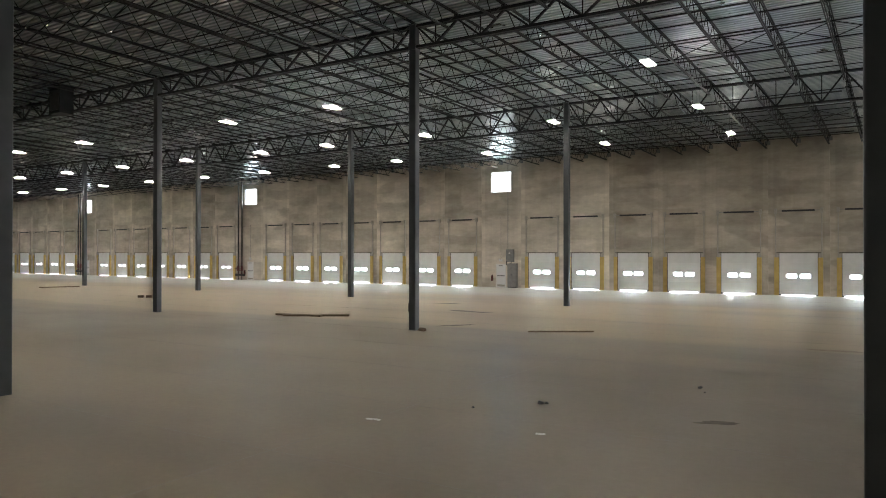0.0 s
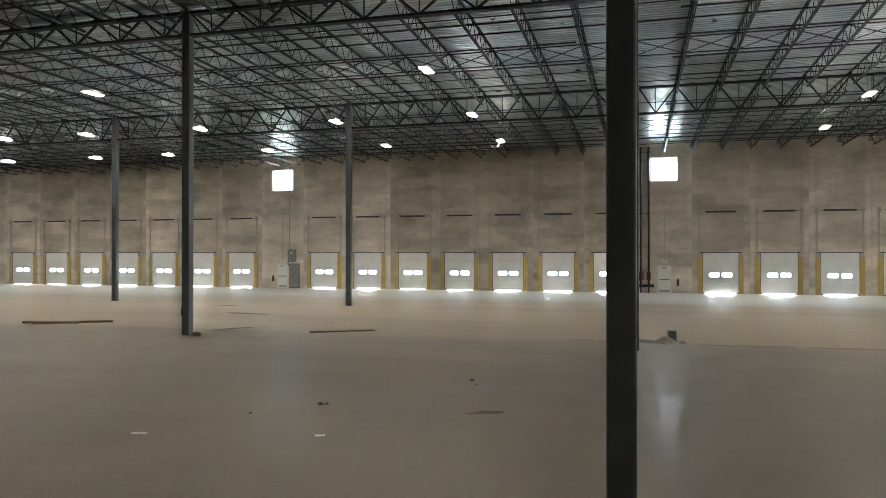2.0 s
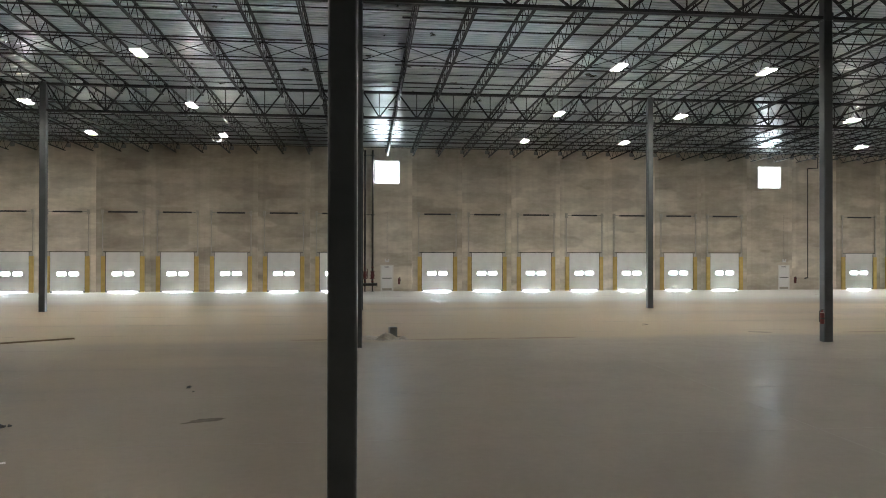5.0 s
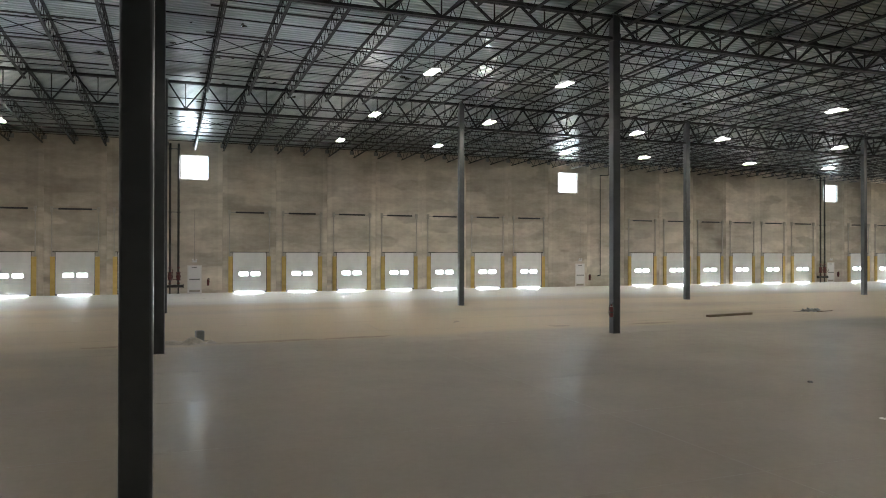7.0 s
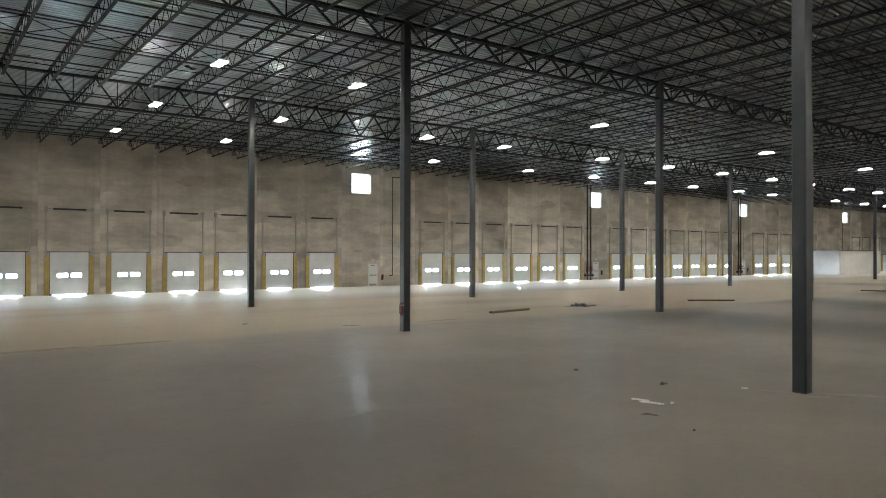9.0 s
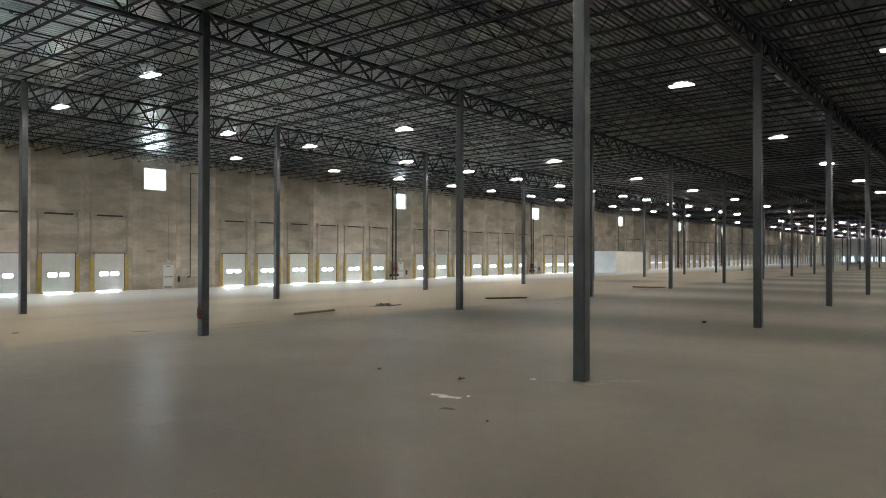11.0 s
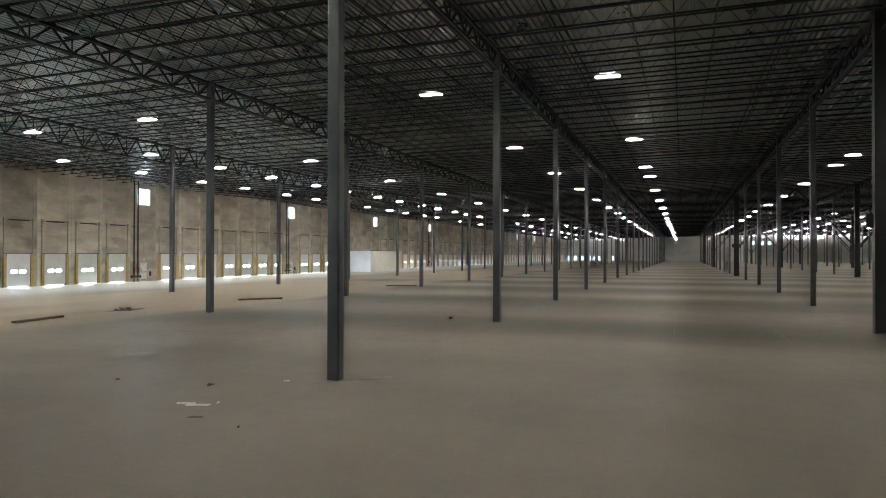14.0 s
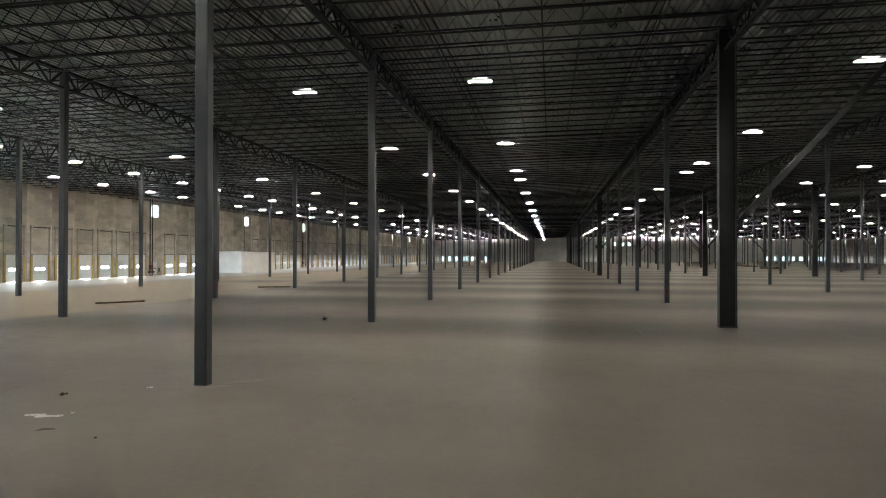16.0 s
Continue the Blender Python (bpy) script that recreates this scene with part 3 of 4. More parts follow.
def build_braced_frames():
    for c in (-3, 2, 7, 12, 17):
        for k in BRACED:
            y, zt = ROWS_Y[k], deck_z(ROWS_Y[k]) - 0.13
            t = thing("braced_column", "heavy dark grey wide-flange column with chevron braces", "column", "braced columns")
            t.matrix_basis = pose(c * BAY, y, 0)
            s = Shape().box(-0.21, 0.21, -0.35, -0.315, 0, zt).box(-0.21, 0.21, 0.315, 0.35, 0, zt).box(-0.012, 0.012, -0.315, 0.315, 0, zt)
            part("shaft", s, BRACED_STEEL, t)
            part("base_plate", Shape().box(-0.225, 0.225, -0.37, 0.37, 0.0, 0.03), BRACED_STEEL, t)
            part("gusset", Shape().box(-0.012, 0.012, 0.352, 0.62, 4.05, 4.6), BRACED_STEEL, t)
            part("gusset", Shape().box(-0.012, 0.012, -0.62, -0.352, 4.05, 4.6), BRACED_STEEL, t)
            for z in (3.55, 5.1):
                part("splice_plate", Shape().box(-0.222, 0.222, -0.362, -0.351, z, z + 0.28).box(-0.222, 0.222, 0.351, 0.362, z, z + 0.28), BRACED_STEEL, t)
            for sy in (-1, 1):
                if (k == BRACED[0] and sy > 0) or (k == BRACED[-1] and sy < 0):
                    continue
                top = deck_z(y + sy * ROW / 2) - 0.6
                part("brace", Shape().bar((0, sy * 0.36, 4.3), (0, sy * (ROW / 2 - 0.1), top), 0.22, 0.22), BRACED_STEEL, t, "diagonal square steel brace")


def build_columns():
    w, far = 0.155, Shape()
    for k, y in enumerate(ROWS_Y):
        zt = deck_z(y) - 0.13
        body = Shape().chamfered(-w, w, -w, w, 0.0, zt, 0.035).mesh("shaft", COLUMN)
        plate = Shape().box(-0.24, 0.24, -0.24, 0.24, 0.0, 0.025).mesh("base_plate", COLUMN)
        cap = Shape().box(-0.2, 0.2, -0.2, 0.2, zt, zt + 0.03).box(-0.17, 0.17, -0.165, 0.165, zt - (1.5 if k == 0 else 0.97), zt - (1.2 if k == 0 else 0.7)).mesh("cap", COLUMN)
        for c in COLS:
            if c % 5 == 2 and k in BRACED:
                continue
            if k > 8 and c < 3:
                far.chamfered(c * BAY - w, c * BAY + w, y - w, y + w, 0.0, zt, 0.035)
                continue
            t = thing("column", "dark grey painted square steel column on the slab", "column", "building columns")
            t.matrix_basis = pose(c * BAY, y, 0)
            part("shaft", body, None, t)
            part("cap", cap, None, t)
    tagged(part("distant_columns", far, COLUMN), "far rows of dark grey square steel columns", "columns", kind="stuff")


# ---- lamps ----
def high_bay(slots):
    t = thing("high_bay_lamp", "lit white twin-lens high-bay lamp with glowing top slots" if slots else "lit white twin-lens high-bay lamp hung from the joists", "lamp", "high-bay lamps")
    s = Shape().box(-0.19, 0.19, -0.49, 0.49, 0.03, 0.085).box(-0.19, -0.172, -0.49, 0.49, 0.018, 0.03).box(0.172, 0.19, -0.49, 0.49, 0.018, 0.03).box(-0.1, 0.1, -0.3, 0.3, 0.09, 0.16)
    part("housing", s, HOUSING, t)
    for x in (-0.088, 0.088):
        part("lens", Shape().box(x - 0.075, x + 0.075, -0.46, 0.46, 0.014, 0.029), LENS, t, "glowing white lens")
    g = 0.020 if slots else 0.0025
    for x in (-0.15, 0.15):
        part("uplight", Shape().box(x - g, x + g, -0.38, 0.38, 0.086, 0.092), LENS, t, "narrow glowing slot on the lamp's top")
    for y in (-0.3, 0.3):
        part("hanger", Shape().bar((0, y, 0.15), (0, y, 0.95), 0.012), DARKSTEEL, t)
    return t


LAMP_ROWS = [
    # y, height, places along the row
    (36.6, 10.0, (-38.5, -32.3, -24.4, -15.8, -8.2, 10.2, 16.7, 26.3, 32.9, 42.8, 51.1)),
    (27.8, 10.0, (-53.6, -45.6, -37.6, -31.5, -23.8, -15.5, -8.0, 10.0, 16.4, 25.9, 32.2, 42.0, 50.0, 57.8)),
    (18.65, 10.0, (-43.9, -30.4, -23.0, -7.7, 9.8, 15.7, 31.0, 48.4, 63.9)),
    (2.56, 10.0, (-34.0, -18.0, -2.0, 14.0, 30.0, 46.6)),
    (-5.12, 10.0, (-34.0, -18.0, 13.5, 29.1, 45.5, 60.1, 67.2, 81.6)),
    (-19.3, 10.0, (-30.0, -14.0, 0.0, 14.0, 28.0, 43.2, 57.2, 63.2)),
    (-32.4, 10.0, (15.0, 31.0, 47.0, 61.1, 74.1)),
]


def build_lamps():
    docks, inner = high_bay(True), high_bay(False)
    placed, body, glow = set(), Shape(), Shape()
    rows = [(y, z, list(xs)) for y, z, xs in LAMP_ROWS]
    rows += [(-32.4 - 15.24 * k, 10.2, [14.0]) for k in range(1, 7)]
    rows += [(-40.0 - 15.24 * k, 10.2, [44.0]) for k in range(0, 2)]
    for k, (y, z, xs) in enumerate(rows):
        x = xs[-1] + (8.3 if k < 2 else 15.5)
        odd = 0
        while x < XE - 4:
            xs.append(x)
            x += (7.2, 8.65)[odd % 2] if k < 2 and x < 125 else BAY
            odd += 1
        if k < 3:
            x = xs[0] - 8
            while x > XW + 4:
                xs.append(x)
                x -= 7.9
        for x in xs:
            m = pose(x, y, z)
            if x > 170 or x < -70 or (y < -60 and x > 110):
                body.box(x - 0.19, x + 0.19, y - 0.49, y + 0.49, z + 0.03, z + 0.16)
                for dx in (-0.088, 0.088):
                    glow.box(x + dx - 0.075, x + dx + 0.075, y - 0.46, y + 0.46, z + 0.016, z + 0.029)
                continue
            lamp = docks if k < 2 else inner
            if lamp in placed:
                copy_thing(lamp, m)
            else:
                lamp.matrix_basis = m
                placed.add(lamp)
    t = thing("distant_lamps", "far rows of lit white high-bay lamps", "lamps", kind="stuff")
    tagged(part("housing", body, HOUSING, t), kind="stuff")
    tagged(part("lens", glow, LENS, t, "glowing white lenses"), kind="stuff")



# ---- roof pipes and bridging ----
def build_roof_pipes():
    y = 18.3 - 3.048 * 45
    while y < YN - 1.0:
        if y > YS + 2 and min(abs(y - r) for r in ROWS_Y) > 0.25:
            z = deck_z(y) - 0.42
            for a, b in ((XW + 1, -2.1 - 0.25 * math.sin(y)), (1.75 + 0.2 * math.sin(2 * y), XE - 1)):
                s = Shape().bar((a, y, z), (b, y, z), 0.075, 0.075, 8)
                ob = part("sprinkler_pipe", s, BLACKPIPE)
                tagged(ob, "thin black sprinkler branch pipe below the roof deck", "pipe", "sprinkler pipes")
        y += 3.048
    rows = [YN] + ROWS_Y[:5]
    cross = Shape()
    for k in range(len(rows) - 1):
        span = rows[k] - rows[k + 1]
        for f in (0.22, 0.5, 0.78):
            y = rows[k + 1] + span * f
            for dz in (0.075, 0.72):
                z = deck_z(y) - dz
                ob = part("bridging_rod", Shape().bar((XW + 1, y, z), (XE - 1, y, z), 0.04, 0.04), STEEL)
                tagged(ob, "slim grey steel bridging angle tying the joists", "bridging", "joist bridging")
            if f == 0.5 and k < 3:
                for j in range(-48, 56):
                    x0, x1 = j * JOIST, (j + 1) * JOIST
                    cross.bar((x0, y, z), (x1, y, z + 0.64), 0.03).bar((x0, y + 0.03, z + 0.64), (x1, y + 0.03, z), 0.03)
    tagged(part("cross_bridging", cross, STEEL), "small crossed steel braces between the joists", "bridging", kind="stuff")
    # sprinkler main along the docks
    z = deck_z(41.0) - 0.95
    m = part("sprinkler_main", Shape().bar((XW + 1, 41.0, z), (XE - 1, 41.0, z), 0.10, 0.10, 8), BLACKPIPE)
    tagged(m, "black sprinkler main running parallel to the docks", "pipe")
    clamp = Shape().box(-0.17, 0.17, -0.065, 0.065, -0.075, -0.045).box(-0.02, 0.02, -0.06, 0.06, -0.045, 0.08).box(-0.007, 0.007, -0.007, 0.007, 0.08, 0.955).mesh("clamp", GALV)
    for j in range(-40, 48):
        h = part("clamp", clamp, None, m)
        h.matrix_basis = pose((j + 0.5) * JOIST, 41.0, z)


# ---- things along the dock wall ----
def riser():
    t = thing("sprinkler_riser", "pair of tall black sprinkler risers with red valves", "riser", "sprinkler risers")
    for x in (-0.29, 0.29):
        part("pipe", Shape().bar((x, -0.25, 0.55), (x, -0.25, 11.0), 0.16, 0.16, 12), BLACKPIPE, t)
        v = Shape().bar((x, -0.25, 1.0), (x, -0.25, 1.55), 0.27, 0.27, 12).bar((x, -0.25, 0.98), (x, -0.25, 1.03), 0.36, 0.36, 12).bar((x, -0.25, 1.52), (x, -0.25, 1.57), 0.36, 0.36, 12)
        vo = part("valve", v, RED, t, "red flanged valve")
        w = Shape()
        ring = [(x + 0.16 * math.cos(q * math.pi / 5), -0.62, 1.27 + 0.16 * math.sin(q * math.pi / 5)) for q in range(11)]
        w.tube(ring, 0.03, 5).bar((x, -0.3, 1.27), (x, -0.62, 1.27), 0.05, 0.05, 6).bar((x - 0.15, -0.62, 1.27), (x + 0.15, -0.62, 1.27), 0.02)
        part("hand_wheel", w, RED, vo)
        for z in (0.72, 1.85, 5.9, 10.55):
            part("coupling", Shape().bar((x, -0.25, z), (x, -0.25, z + 0.09), 0.215, 0.215, 12), BLACKPIPE if z > 2 else RED, t)
        part("foot", Shape().bar((x, -0.25, 0.0), (x, -0.25, 0.5), 0.11, 0.11, 8).box(x - 0.11, x + 0.11, -0.36, -0.14, 0, 0.02), BLACKPIPE, t)
    part("manifold", Shape().bar((-0.62, -0.25, 0.55), (0.62, -0.25, 0.55), 0.22, 0.22, 12).bar((-0.66, -0.25, 0.55), (-0.6, -0.25, 0.55), 0.3, 0.3, 12).bar((0.6, -0.25, 0.55), (0.66, -0.25, 0.55), 0.3, 0.3, 12), BLACKPIPE, t)
    part("trim_pipe", Shape().tube([(-0.29, -0.42, 1.75), (-0.1, -0.44, 1.75), (-0.1, -0.44, 1.05), (0.29, -0.44, 1.05)], 0.04, 6), RED, t)
    for z in (5.95, 10.6):
        part("bracket", Shape().box(-0.45, 0.45, -0.17, -0.002, z, z + 0.06), GALV, t)
    return t


def wall_fire_box():
    t = thing("wall_extinguisher", "dark red fire extinguisher on the wall beside an exit door", "extinguisher", "fire extinguishers")
    part("bottle", Shape().bar((0, -0.12, 0.55), (0, -0.12, 1.0), 0.17, 0.17, 12).bar((0, -0.12, 1.0), (0, -0.12, 1.06), 0.09, 0.09, 10), RED, t)
    part("bracket", Shape().box(-0.05, 0.05, -0.035, -0.002, 0.6, 1.05), DARKSTEEL, t)
    part("nozzle", Shape().tube([(0, -0.12, 1.08), (0.1, -0.14, 1.02), (0.12, -0.14, 0.75)], 0.03, 6).box(-0.02, 0.1, -0.14, -0.10, 1.06, 1.10), RUBBER, t)
    return t


def exit_light():
    t = thing("emergency_light", "small grey emergency light above an exit door", "light", "emergency lights")
    part("body", Shape().box(-0.16, 0.16, -0.09, -0.002, 2.28, 2.42), HOUSING, t)
    for x in (-0.12, 0.12):
        part("head", Shape().bar((x, -0.05, 2.43), (x, -0.12, 2.5), 0.11, 0.11, 10), HOUSING, t)
    part("conduit", Shape().bar((0, -0.02, 2.42), (0, -0.02, 6.2), 0.025, 0.025, 6), GALV, t)
    return t


def column_extinguisher():
    t = thing("column_extinguisher", "red fire extinguisher strapped to a steel column", "extinguisher", "fire extinguishers")
    part("bottle", Shape().bar((0, 0, 0.62), (0, 0, 1.0), 0.15, 0.15, 12).bar((0, 0, 1.02), (0, 0, 1.08), 0.08, 0.08, 8), RED, t)
    part("strap", Shape().bar((0, 0, 0.78), (0, 0, 0.82), 0.16, 0.16, 12), DARKSTEEL, t)
    part("hose", Shape().tube([(0, 0, 1.09), (-0.1, -0.02, 1.05), (-0.12, -0.02, 0.8), (-0.1, -0.02, 0.68)], 0.03, 6), RUBBER, t)
    part("handle", Shape().box(-0.02, 0.10, -0.015, 0.015, 1.08, 1.12), DARKSTEEL, t)
    return t


def electrical_cabinets(x):
    t = thing("electrical_cabinet", "grey wall-mounted electrical panel with conduit", "cabinet")
    part("body", Shape().box(-0.36, 0.36, -0.22, -0.003, 2.25, 3.35), BOXGREY, t)
    part("door", Shape().box(-0.33, 0.33, -0.24, -0.222, 2.28, 3.32), BOXGREY, t)
    part("label", Shape().box(-0.08, 0.08, -0.244, -0.241, 2.95, 3.07), PAPER, t, "small pale warning plate")
    part("conduit", Shape().bar((-0.22, -0.1, 3.35), (-0.22, -0.1, 11.0), 0.06, 0.06, 8), GALV, t)
    part("cable_loop", Shape().tube([(-0.25, -0.26, 2.3), (-0.3, -0.3, 2.05), (-0.1, -0.34, 1.95), (0.15, -0.32, 2.0), (0.2, -0.28, 2.25)], 0.07, 6), RUBBER, t)
    t.matrix_basis = pose(x, YN, 0)
    t = thing("transformer_cabinet", "tall pale grey electrical cabinet standing against the wall", "cabinet")
    part("body", Shape().box(-0.42, 0.42, -0.35, -0.004, 0.06, 2.12), CABINET, t)
    part("plinth", Shape().box(-0.40, 0.40, -0.33, -0.006, 0.0, 0.058), DARKSTEEL, t)
    for a, b in ((-0.40, -0.01), (0.01, 0.40)):
        dd = part("door", Shape().box(a, b, -0.37, -0.352, 0.12, 2.06), CABINET, t)
        part("handle", Shape().box(-0.06 if a < 0 else 0.03, -0.03 if a < 0 else 0.06, -0.40, -0.371, 1.0, 1.2), DARKSTEEL, dd)
    t.matrix_basis = pose(x + 0.28, YN, 0)


def build_wall_things():
    r, e, f = riser(), exit_light(), wall_fire_box()
    first = True
    for k in (-3, -2, 0, 2, 3, 5, 6, 7):
        m = pose(MOD * (8 * k + 0.5) - 1.42, YN, 0)
        if first:
            r.matrix_basis = m
        else:
            copy_thing(r, m)
        first = False
    first = True
    for k in (-3, -2, -1, 0, 1, 2, 3, 5, 6, 7):
        x = MOD * (8 * k + 0.5) + (1.25 if k == 1 else 0)
        side = -0.85 if k < 0 else 0.95
        if first:
            e.matrix_basis, f.matrix_basis = pose(x, YN, 0), pose(x + side, YN, 0)
        else:
            copy_thing(e, pose(x, YN, 0)), copy_thing(f, pose(x + side, YN, 0))
        first = False
    electrical_cabinets(MOD * -7.5 + 0.95)
    for x, z0 in ((37.0, 0.95), (MOD * 32.5 - 1.2, 3.2)):
        s = Shape().tube([(x + (0 if z0 < 2 else 0.3), YN - 0.09, z0), (x, YN - 0.09, z0 + 0.05), (x, YN - 0.09, 10.1), (x + 0.9, YN - 0.09, 10.16), (x + 0.9, YN - 0.09, 11.0)], 0.075, 8)
        if z0 < 2:
            s.tube([(x, YN - 0.09, z0 + 0.05), (x - 0.3, YN - 0.12, z0)], 0.11, 8)
        tagged(part("drain_pipe", s, BLACKPIPE), "slim dark drain pipe running up the dock wall", "pipe", "drain pipes")
    c = column_extinguisher()
    c.matrix_basis = pose(BAY - 0.155 - 0.08, ROW - 0.13, 0)
    for x, y in ((-BAY - 0.20, ROW + 0.10), (3 * BAY - 0.255, ROW), (3 * BAY - 0.255, -ROW), (5 * BAY - 0.255, ROW), (-3 * BAY - 0.255, ROW)):
        copy_thing(c, pose(x, y, 0))


def build_office():
    t = thing("office_enclosure", "low white drywall office box against the dock wall", "enclosure")
    x0, x1, y0, y1, h = 112.0, 125.9, 42.15, YN - 0.4, 3.62
    part("end_wall", Shape().box(x0, x0 + 0.12, y0, y1, 0, h), END_WHITE, t, "bright bluish-white end wall")
    part("front_wall", Shape().box(x0 + 0.122, x1, y0, y0 + 0.12, 0, h - 0.03), BOARD, t)
    part("far_wall", Shape().box(x1 - 0.12, x1, y0 + 0.122, y1, 0, h - 0.03), BOARD, t)
    part("roof", Shape().box(x0 + 0.122, x1 - 0.122, y0 + 0.122, y1, h - 0.2, h - 0.08), BOARD, t)
    part("cap", Shape().box(x0 - 0.03, x1 + 0.02, y0 - 0.03, y0 + 0.15, h + 0.012, h + 0.07), DARKSTEEL, t, "dark top track")
    part("corner_trim", Shape().box(x0 - 0.02, x0 + 0.05, y0 - 0.02, y0 + 0.05, 0, h + 0.01), HOUSING, t)


# ---- loose things on the slab ----
def plank(ax, ay, bx, by, w=0.24, h=0.09, z=0.0):
    d = Vector((bx - ax, by - ay, 0))
    n = Vector((-d.y, d.x, 0)).normalized() * w / 2
    s = Shape()
    ring = [(ax + n.x, ay + n.y), (bx + n.x * 0.9, by + n.y * 0.9), (bx - n.x, by - n.y), (ax - n.x * 1.05, ay - n.y * 1.05)]
    s.prism(list(reversed(ring)), z, z + h)
    return tagged(part("plank", s, LUMBER), "weathered brown timber dunnage lying on the slab", "plank", "loose planks")


def scrap(x, y, size, material, label, name="scrap"):
    """A crumpled piece of litter."""
    bm = bmesh.new()
    bmesh.ops.create_icosphere(bm, subdivisions=2, radius=size / 2)
    for v in bm.verts:
        k = 0.65 + 0.7 * noise.noise(v.co * (3.1 / size) + Vector((x, y, 0)))
        v.co *= k
        v.co.z = max(v.co.z * 0.6, -size * 0.14) + size * 0.14
    me = bpy.data.meshes.new(name)
    bm.to_mesh(me)
    bm.free()
    me.materials.append(material)
    ob = new(name, me)
    ob.matrix_basis = pose(x, y, 0, 0, 0, 40 * x)
    return tagged(ob, label, "litter", "litter on the slab")


def sand_mound(x, y, rx, ry, high):
    """A low smooth heap of loose sand with an uneven foot."""
    n, rings = 24, 6
    v, f = [(x, y, high)], []
    for k in range(1, rings + 1):
        q = k / rings
        for i in range(n):
            a = 2 * math.pi * i / n
            w = q * (1 + 0.35 * noise.noise(Vector((x + math.cos(a) * 1.4, y + math.sin(a) * 1.4, 0.7))))
            z = high * (0.5 + 0.5 * math.cos(math.pi * q)) * (1 + 0.25 * noise.noise(Vector((5 * q * math.cos(a), 5 * q * math.sin(a), x))))
            v.append((x + rx * w * math.cos(a), y + ry * w * math.sin(a), max(z, -0.001) - (0.01 if k == rings else 0)))
    f += [(0, 1 + i, 1 + (i + 1) % n) for i in range(n)]
    for k in range(rings - 1):
        f += [(1 + k * n + i, 1 + (k + 1) * n + i, 1 + (k + 1) * n + (i + 1) % n, 1 + k * n + (i + 1) % n) for i in range(n)]
    me = bpy.data.meshes.new("sand_mound")
    me.from_pydata(v, [], f)
    me.materials.append(SAND)
    me.polygons.foreach_set("use_smooth", [True] * len(f))
    tagged(new("sand_mound", me), "low heap of pale sand round a post stub", "sand", "sand heaps")


def film_strip(ax, ay, bx, by, wide):
    """A crumpled ribbon of thin plastic film, lying in folds."""
    a, b = Vector((ax, ay, 0)), Vector((bx, by, 0))
    d = b - a
    w = Vector((-d.y, d.x, 0)).normalized() * wide / 2
    n, top, low, faces = 14, [], [], []
    for i in range(n + 1):
        for j in (-1.0, -0.4, 0.3, 1.0):
            q = noise.noise(Vector((ax + i * 0.9, ay + j * 1.3, 0.5)))
            p = a + d * (i / n) + w * j * (1 + 0.5 * noise.noise(Vector((i * 0.7, ay + j, 2.0)))) + d * 0.03 * q
            z = 0.016 + 0.022 * abs(q) + 0.004 * (i % 2)
            top.append((p.x, p.y, z))
            low.append((p.x, p.y, z - 0.012))
    m = len(top)
    for i in range(n):
        for j in range(3):
            k = 4 * i + j
            if noise.noise(Vector((i * 1.7, j * 2.3 + ax, 4.0))) > 0.5:
                continue
            faces += [(k, k + 4, k + 5, k + 1), (m + k, m + k + 1, m + k + 5, m + k + 4)]
    me = bpy.data.meshes.new("plastic_strip")
    me.from_pydata(top + low, [], faces)
    me.materials.append(PAPER)
    tagged(new("plastic_strip", me), "crumpled strip of white plastic film on the slab", "litter", "litter on the slab")


def dirt_smear(x, y, dx, dy, material=None, label="thin dark smear of tracked dirt on the slab"):
    """A thin film of tracked dirt with a ragged edge."""
    n, ring = 28, []
    d = Vector((dx, dy, 0))
    u = d.normalized()
    w = Vector((-u.y, u.x, 0))
    half, wide = d.length / 2, min(0.3, 0.06 + d.length * 0.06)
    for i in range(n):
        a = 2 * math.pi * i / n
        k = 1 + 0.55 * noise.noise(Vector((x + 1.7 * math.cos(a), y + 1.7 * math.sin(a), 0.3)))
        ring.append((x + dx / 2 + u.x * half * math.cos(a) * k + w.x * wide * math.sin(a) * k, y + dy / 2 + u.y * half * math.cos(a) * k + w.y * wide * math.sin(a) * k))
    tagged(part("dirt_smear", Shape().prism(ring, 0.002, 0.005), material or DIRT), label, "stain", "dirt smears")


STREAKS = ((-23.4, 28.3, 1.5, 0.4), (-22.9, 28.6, 0.7, 0.6), (-19.9, 24.4, 2.8, -0.5), (-15.9, 17.0, 0.9, 1.3), (11.7, 21.2, 0.3, 0.15), (12.0, 21.8, 0.1, -0.3),
           (14.8, 18.4, 0.85, -0.3), (-2.9, 5.35, 0.62, 0.22), (-2.75, 5.5, 0.4, 0.12), (11.35, 0.75, 0.12, -0.28), (-0.6, 17.9, 2.4, 0.1), (30.2, 20.6, 2.2, -0.3))


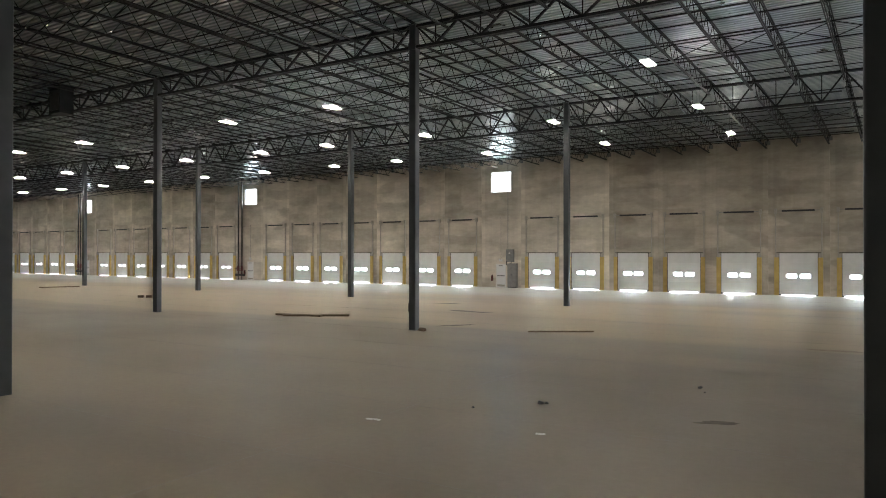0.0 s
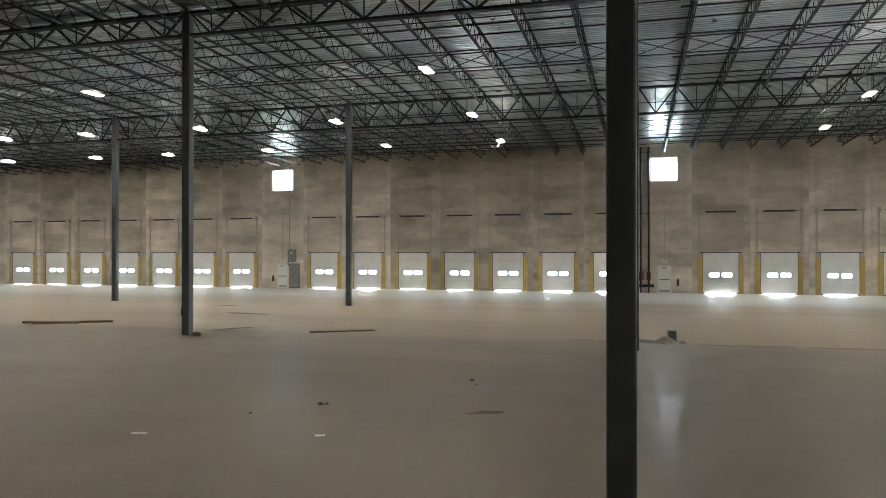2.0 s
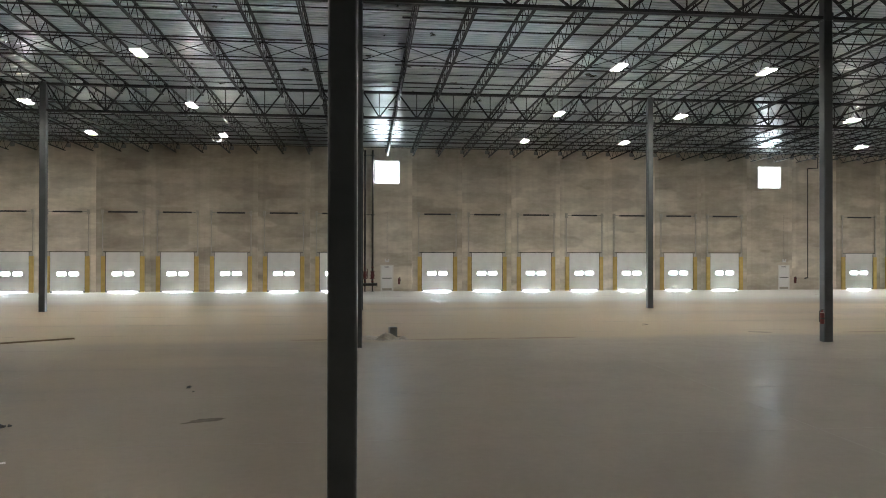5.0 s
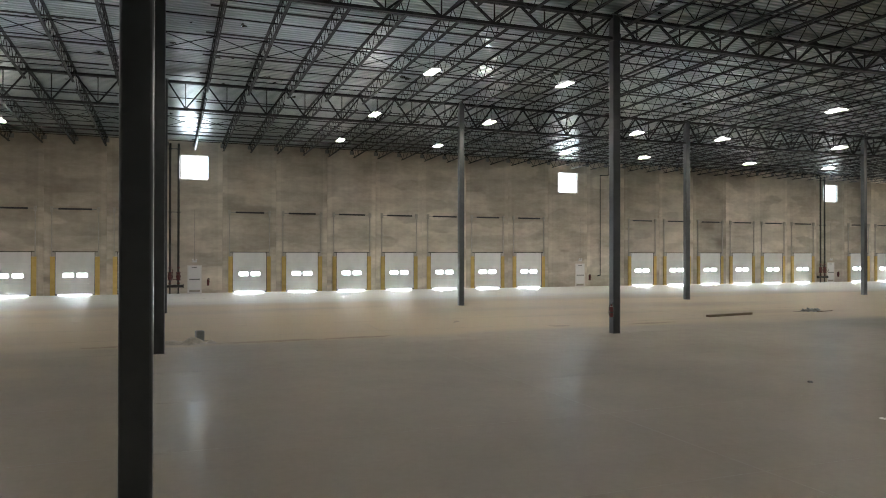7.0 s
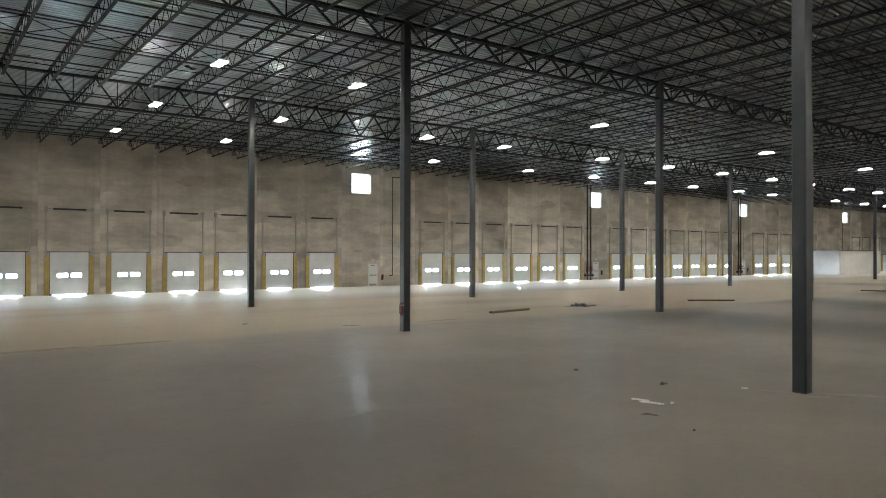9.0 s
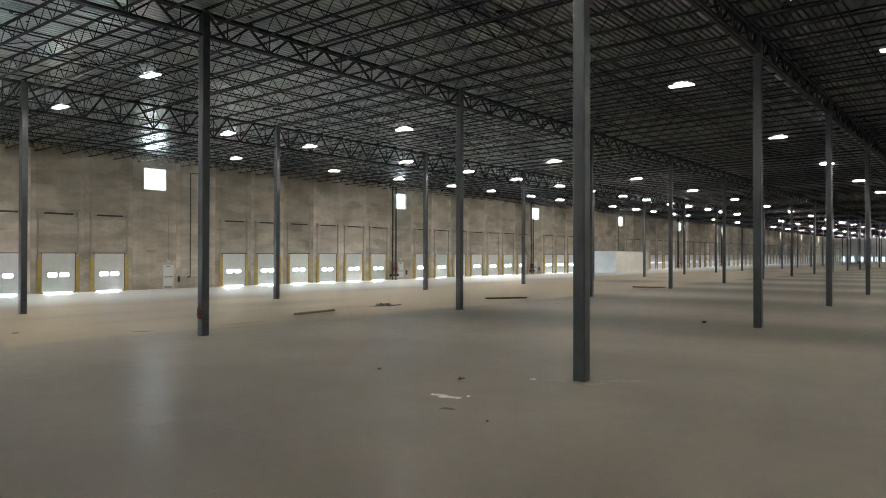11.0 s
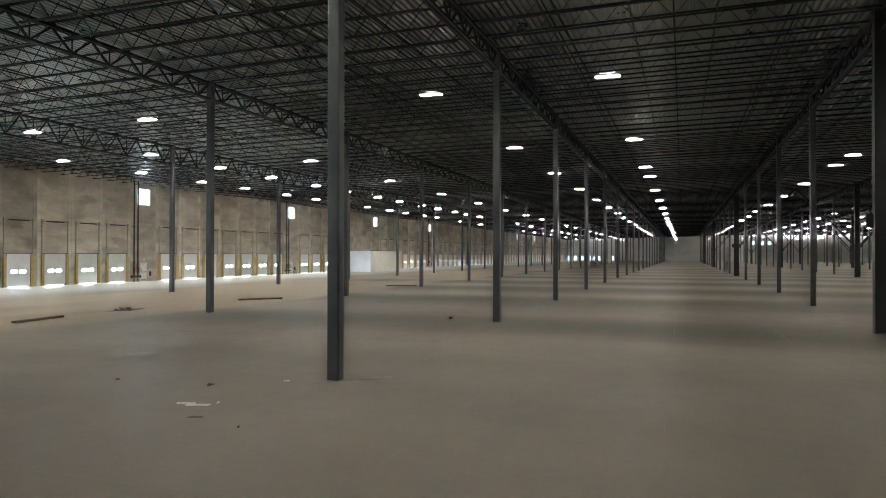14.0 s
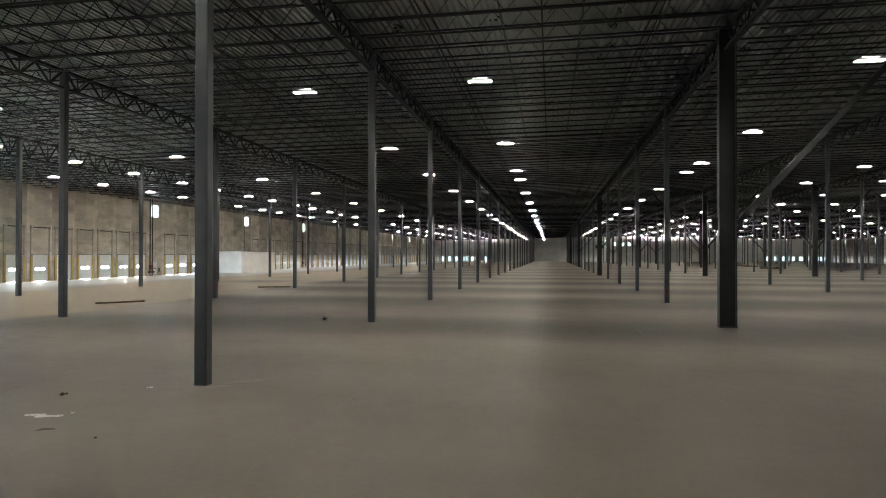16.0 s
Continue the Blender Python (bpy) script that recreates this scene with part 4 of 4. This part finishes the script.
def build_litter():
    plank(-25.3, 17.25, -22.9, 17.75), plank(-24.6, 17.0, -21.95, 18.64)
    plank(-11.8, 17.0, -9.7, 18.33, 0.10, 0.05)
    plank(-62.2, 25.7, -61.3, 28.75), plank(23.9, 19.5, 26.9, 20.0, 0.24, 0.1)
    plank(40.5, 19.5, 42.9, 17.8), plank(63.4, 18.8, 64.4, 16.1), plank(-43.2, 22.1, -42.9, 22.3, 0.2, 0.16), plank(-42.7, 22.4, -42.4, 22.55, 0.2, 0.16)
    plank(-70.0, 17.0, -69.0, 18.0)
    for x, y, s in ((31.0, 20.2, 0.55), (31.3, 20.1, 0.45), (31.7, 20.35, 0.35), (30.85, 20.4, 0.4)):
        scrap(x, y, s, STUBGREY, "heap of dusty grey strapping and scrap on the slab", "scrap_heap")
    plank(31.2, 19.9, 32.5, 20.2, 0.09, 0.04)
    dark = "small dark clod of dirt on the slab"
    for x, y, s in ((-5.9, 5.29, 0.16), (-5.8, 5.37, 0.10), (-3.6, 8.68, 0.16), (-3.4, 8.2, 0.07), (-6.84, 4.25, 0.08), (14.11, 4.87, 0.15), (14.19, 2.35, 0.15), (14.3, 2.33, 0.09), (32.3, 2.4, 0.3), (11.0, -0.6, 0.08)):
        scrap(x, y, s, DARKSTEEL, dark, "dirt_clod")
    for x, y, q in ((-15.45, 15.2, 0.42), (-15.3, 15.05, 0.3)):
        scrap(x, y, q, LUMBER, "dark lump of dirt at a column's foot", "dirt_clod")
    film_strip(-7.96, 2.37, -7.70, 2.43, 0.07)
    film_strip(-4.94, 3.02, -4.79, 3.07, 0.06)
    film_strip(12.55, 0.93, 12.66, 1.00, 0.06)
    # crumpled strip of white film, and smears of dirt
    film_strip(12.30, 1.72, 12.36, 1.36, 0.10)
    film_strip(12.20, 1.44, 12.34, 0.98, 0.10)
    film_strip(15.18, 1.00, 15.28, 0.90, 0.05)
    for x, y, dx, dy in STREAKS:
        dirt_smear(x, y, dx, dy)
    for x, y, dx, dy in ((15.25, 0.75, 0.35, -0.5), (15.95, -0.35, 0.9, -1.0), (15.35, -0.2, 0.5, -0.5)):
        dirt_smear(x, y, dx, dy, DUST, "thin pale smear of cement dust beside a column")
    for x, y, dx in ((1.75, 17.05, 3.2), (5.2, 17.15, 2.4), (-2.4, 17.25, 1.7), (18.3, 18.0, 2.6)):
        dirt_smear(x, y, dx, 0.12, CLAY, "thin brown drift line of tracked clay on the slab")
    # cut-off post with a little heap of sand
    t = thing("post_stub", "cut-off square grey post stub beside a heap of sand", "post")
    part("stub", Shape().chamfered(-0.13, 0.13, -0.13, 0.13, 0, 0.40, 0.02), STUBGREY, t)
    # dark plate on the solid top, painted in for the shade inside the tube
    part("hollow", Shape().box(-0.10, 0.10, -0.10, 0.10, 0.39, 0.403), DARKSTEEL, t)
    t.matrix_basis = pose(1.22, 17.5, 0, 0, 0, 12)
    sand_mound(1.0, 17.15, 0.46, 0.36, 0.25)
    sand_mound(0.35, 17.35, 0.75, 0.35, 0.13)
    sand_mound(1.55, 17.2, 0.22, 0.2, 0.12)
    plank(-0.5, 17.6, 0.6, 17.75, 0.12, 0.05)
    # lumber left far down the hall
    for d in (0.0, 0.4, 0.8):
        plank(216.0, -60.4 - d, 203.0, -61.8 - d, 0.3, 0.35)
    for d in (0.0, 0.7):
        plank(176.2, -56.3 - d, 170.0, -57.5 - d, 0.5, 0.45)


def build_hung_things():
    t = thing("unit_heater", "dark boxy unit heater hung below the roof girder", "heater")
    part("body", Shape().box(-0.5, 0.5, -0.38, 0.38, 0.05, 1.40), STEEL, t)
    part("louvre", Shape().box(-0.4, 0.4, -0.41, -0.382, 0.2, 1.25), DARKSTEEL, t)
    part("collar", Shape().box(-0.56, 0.56, -0.44, 0.44, 1.402, 1.5), STEEL, t)
    t.matrix_basis = pose(-37.4, 13.5, 10.3)
    for x, y in ((-8.2, 36.6), (-43.9, 18.65)):
        s = Shape().tube([(x - 0.75, y, 10.05), (x - 0.62, y, 9.75), (x - 0.45, y, 9.62), (x - 0.22, y, 9.68), (x - 0.1, y, 9.85), (x - 0.05, y, 10.0)], 0.035, 6)
        tagged(part("lamp_cord", s, HOUSING), "loose white power cord looping below a lamp", "cord", "lamp cords")


SAND = speckled("pale_sand", (0.25, 0.228, 0.19), (0.36, 0.33, 0.28), 0.9, 0, 12.0)

build_floor()
build_deck()
build_long_walls()
build_end_walls()
build_columns()
build_braced_frames()
build_roof_steel()
build_roof_pipes()
build_lamps()
build_wall_things()
build_office()
build_litter()
build_hung_things()
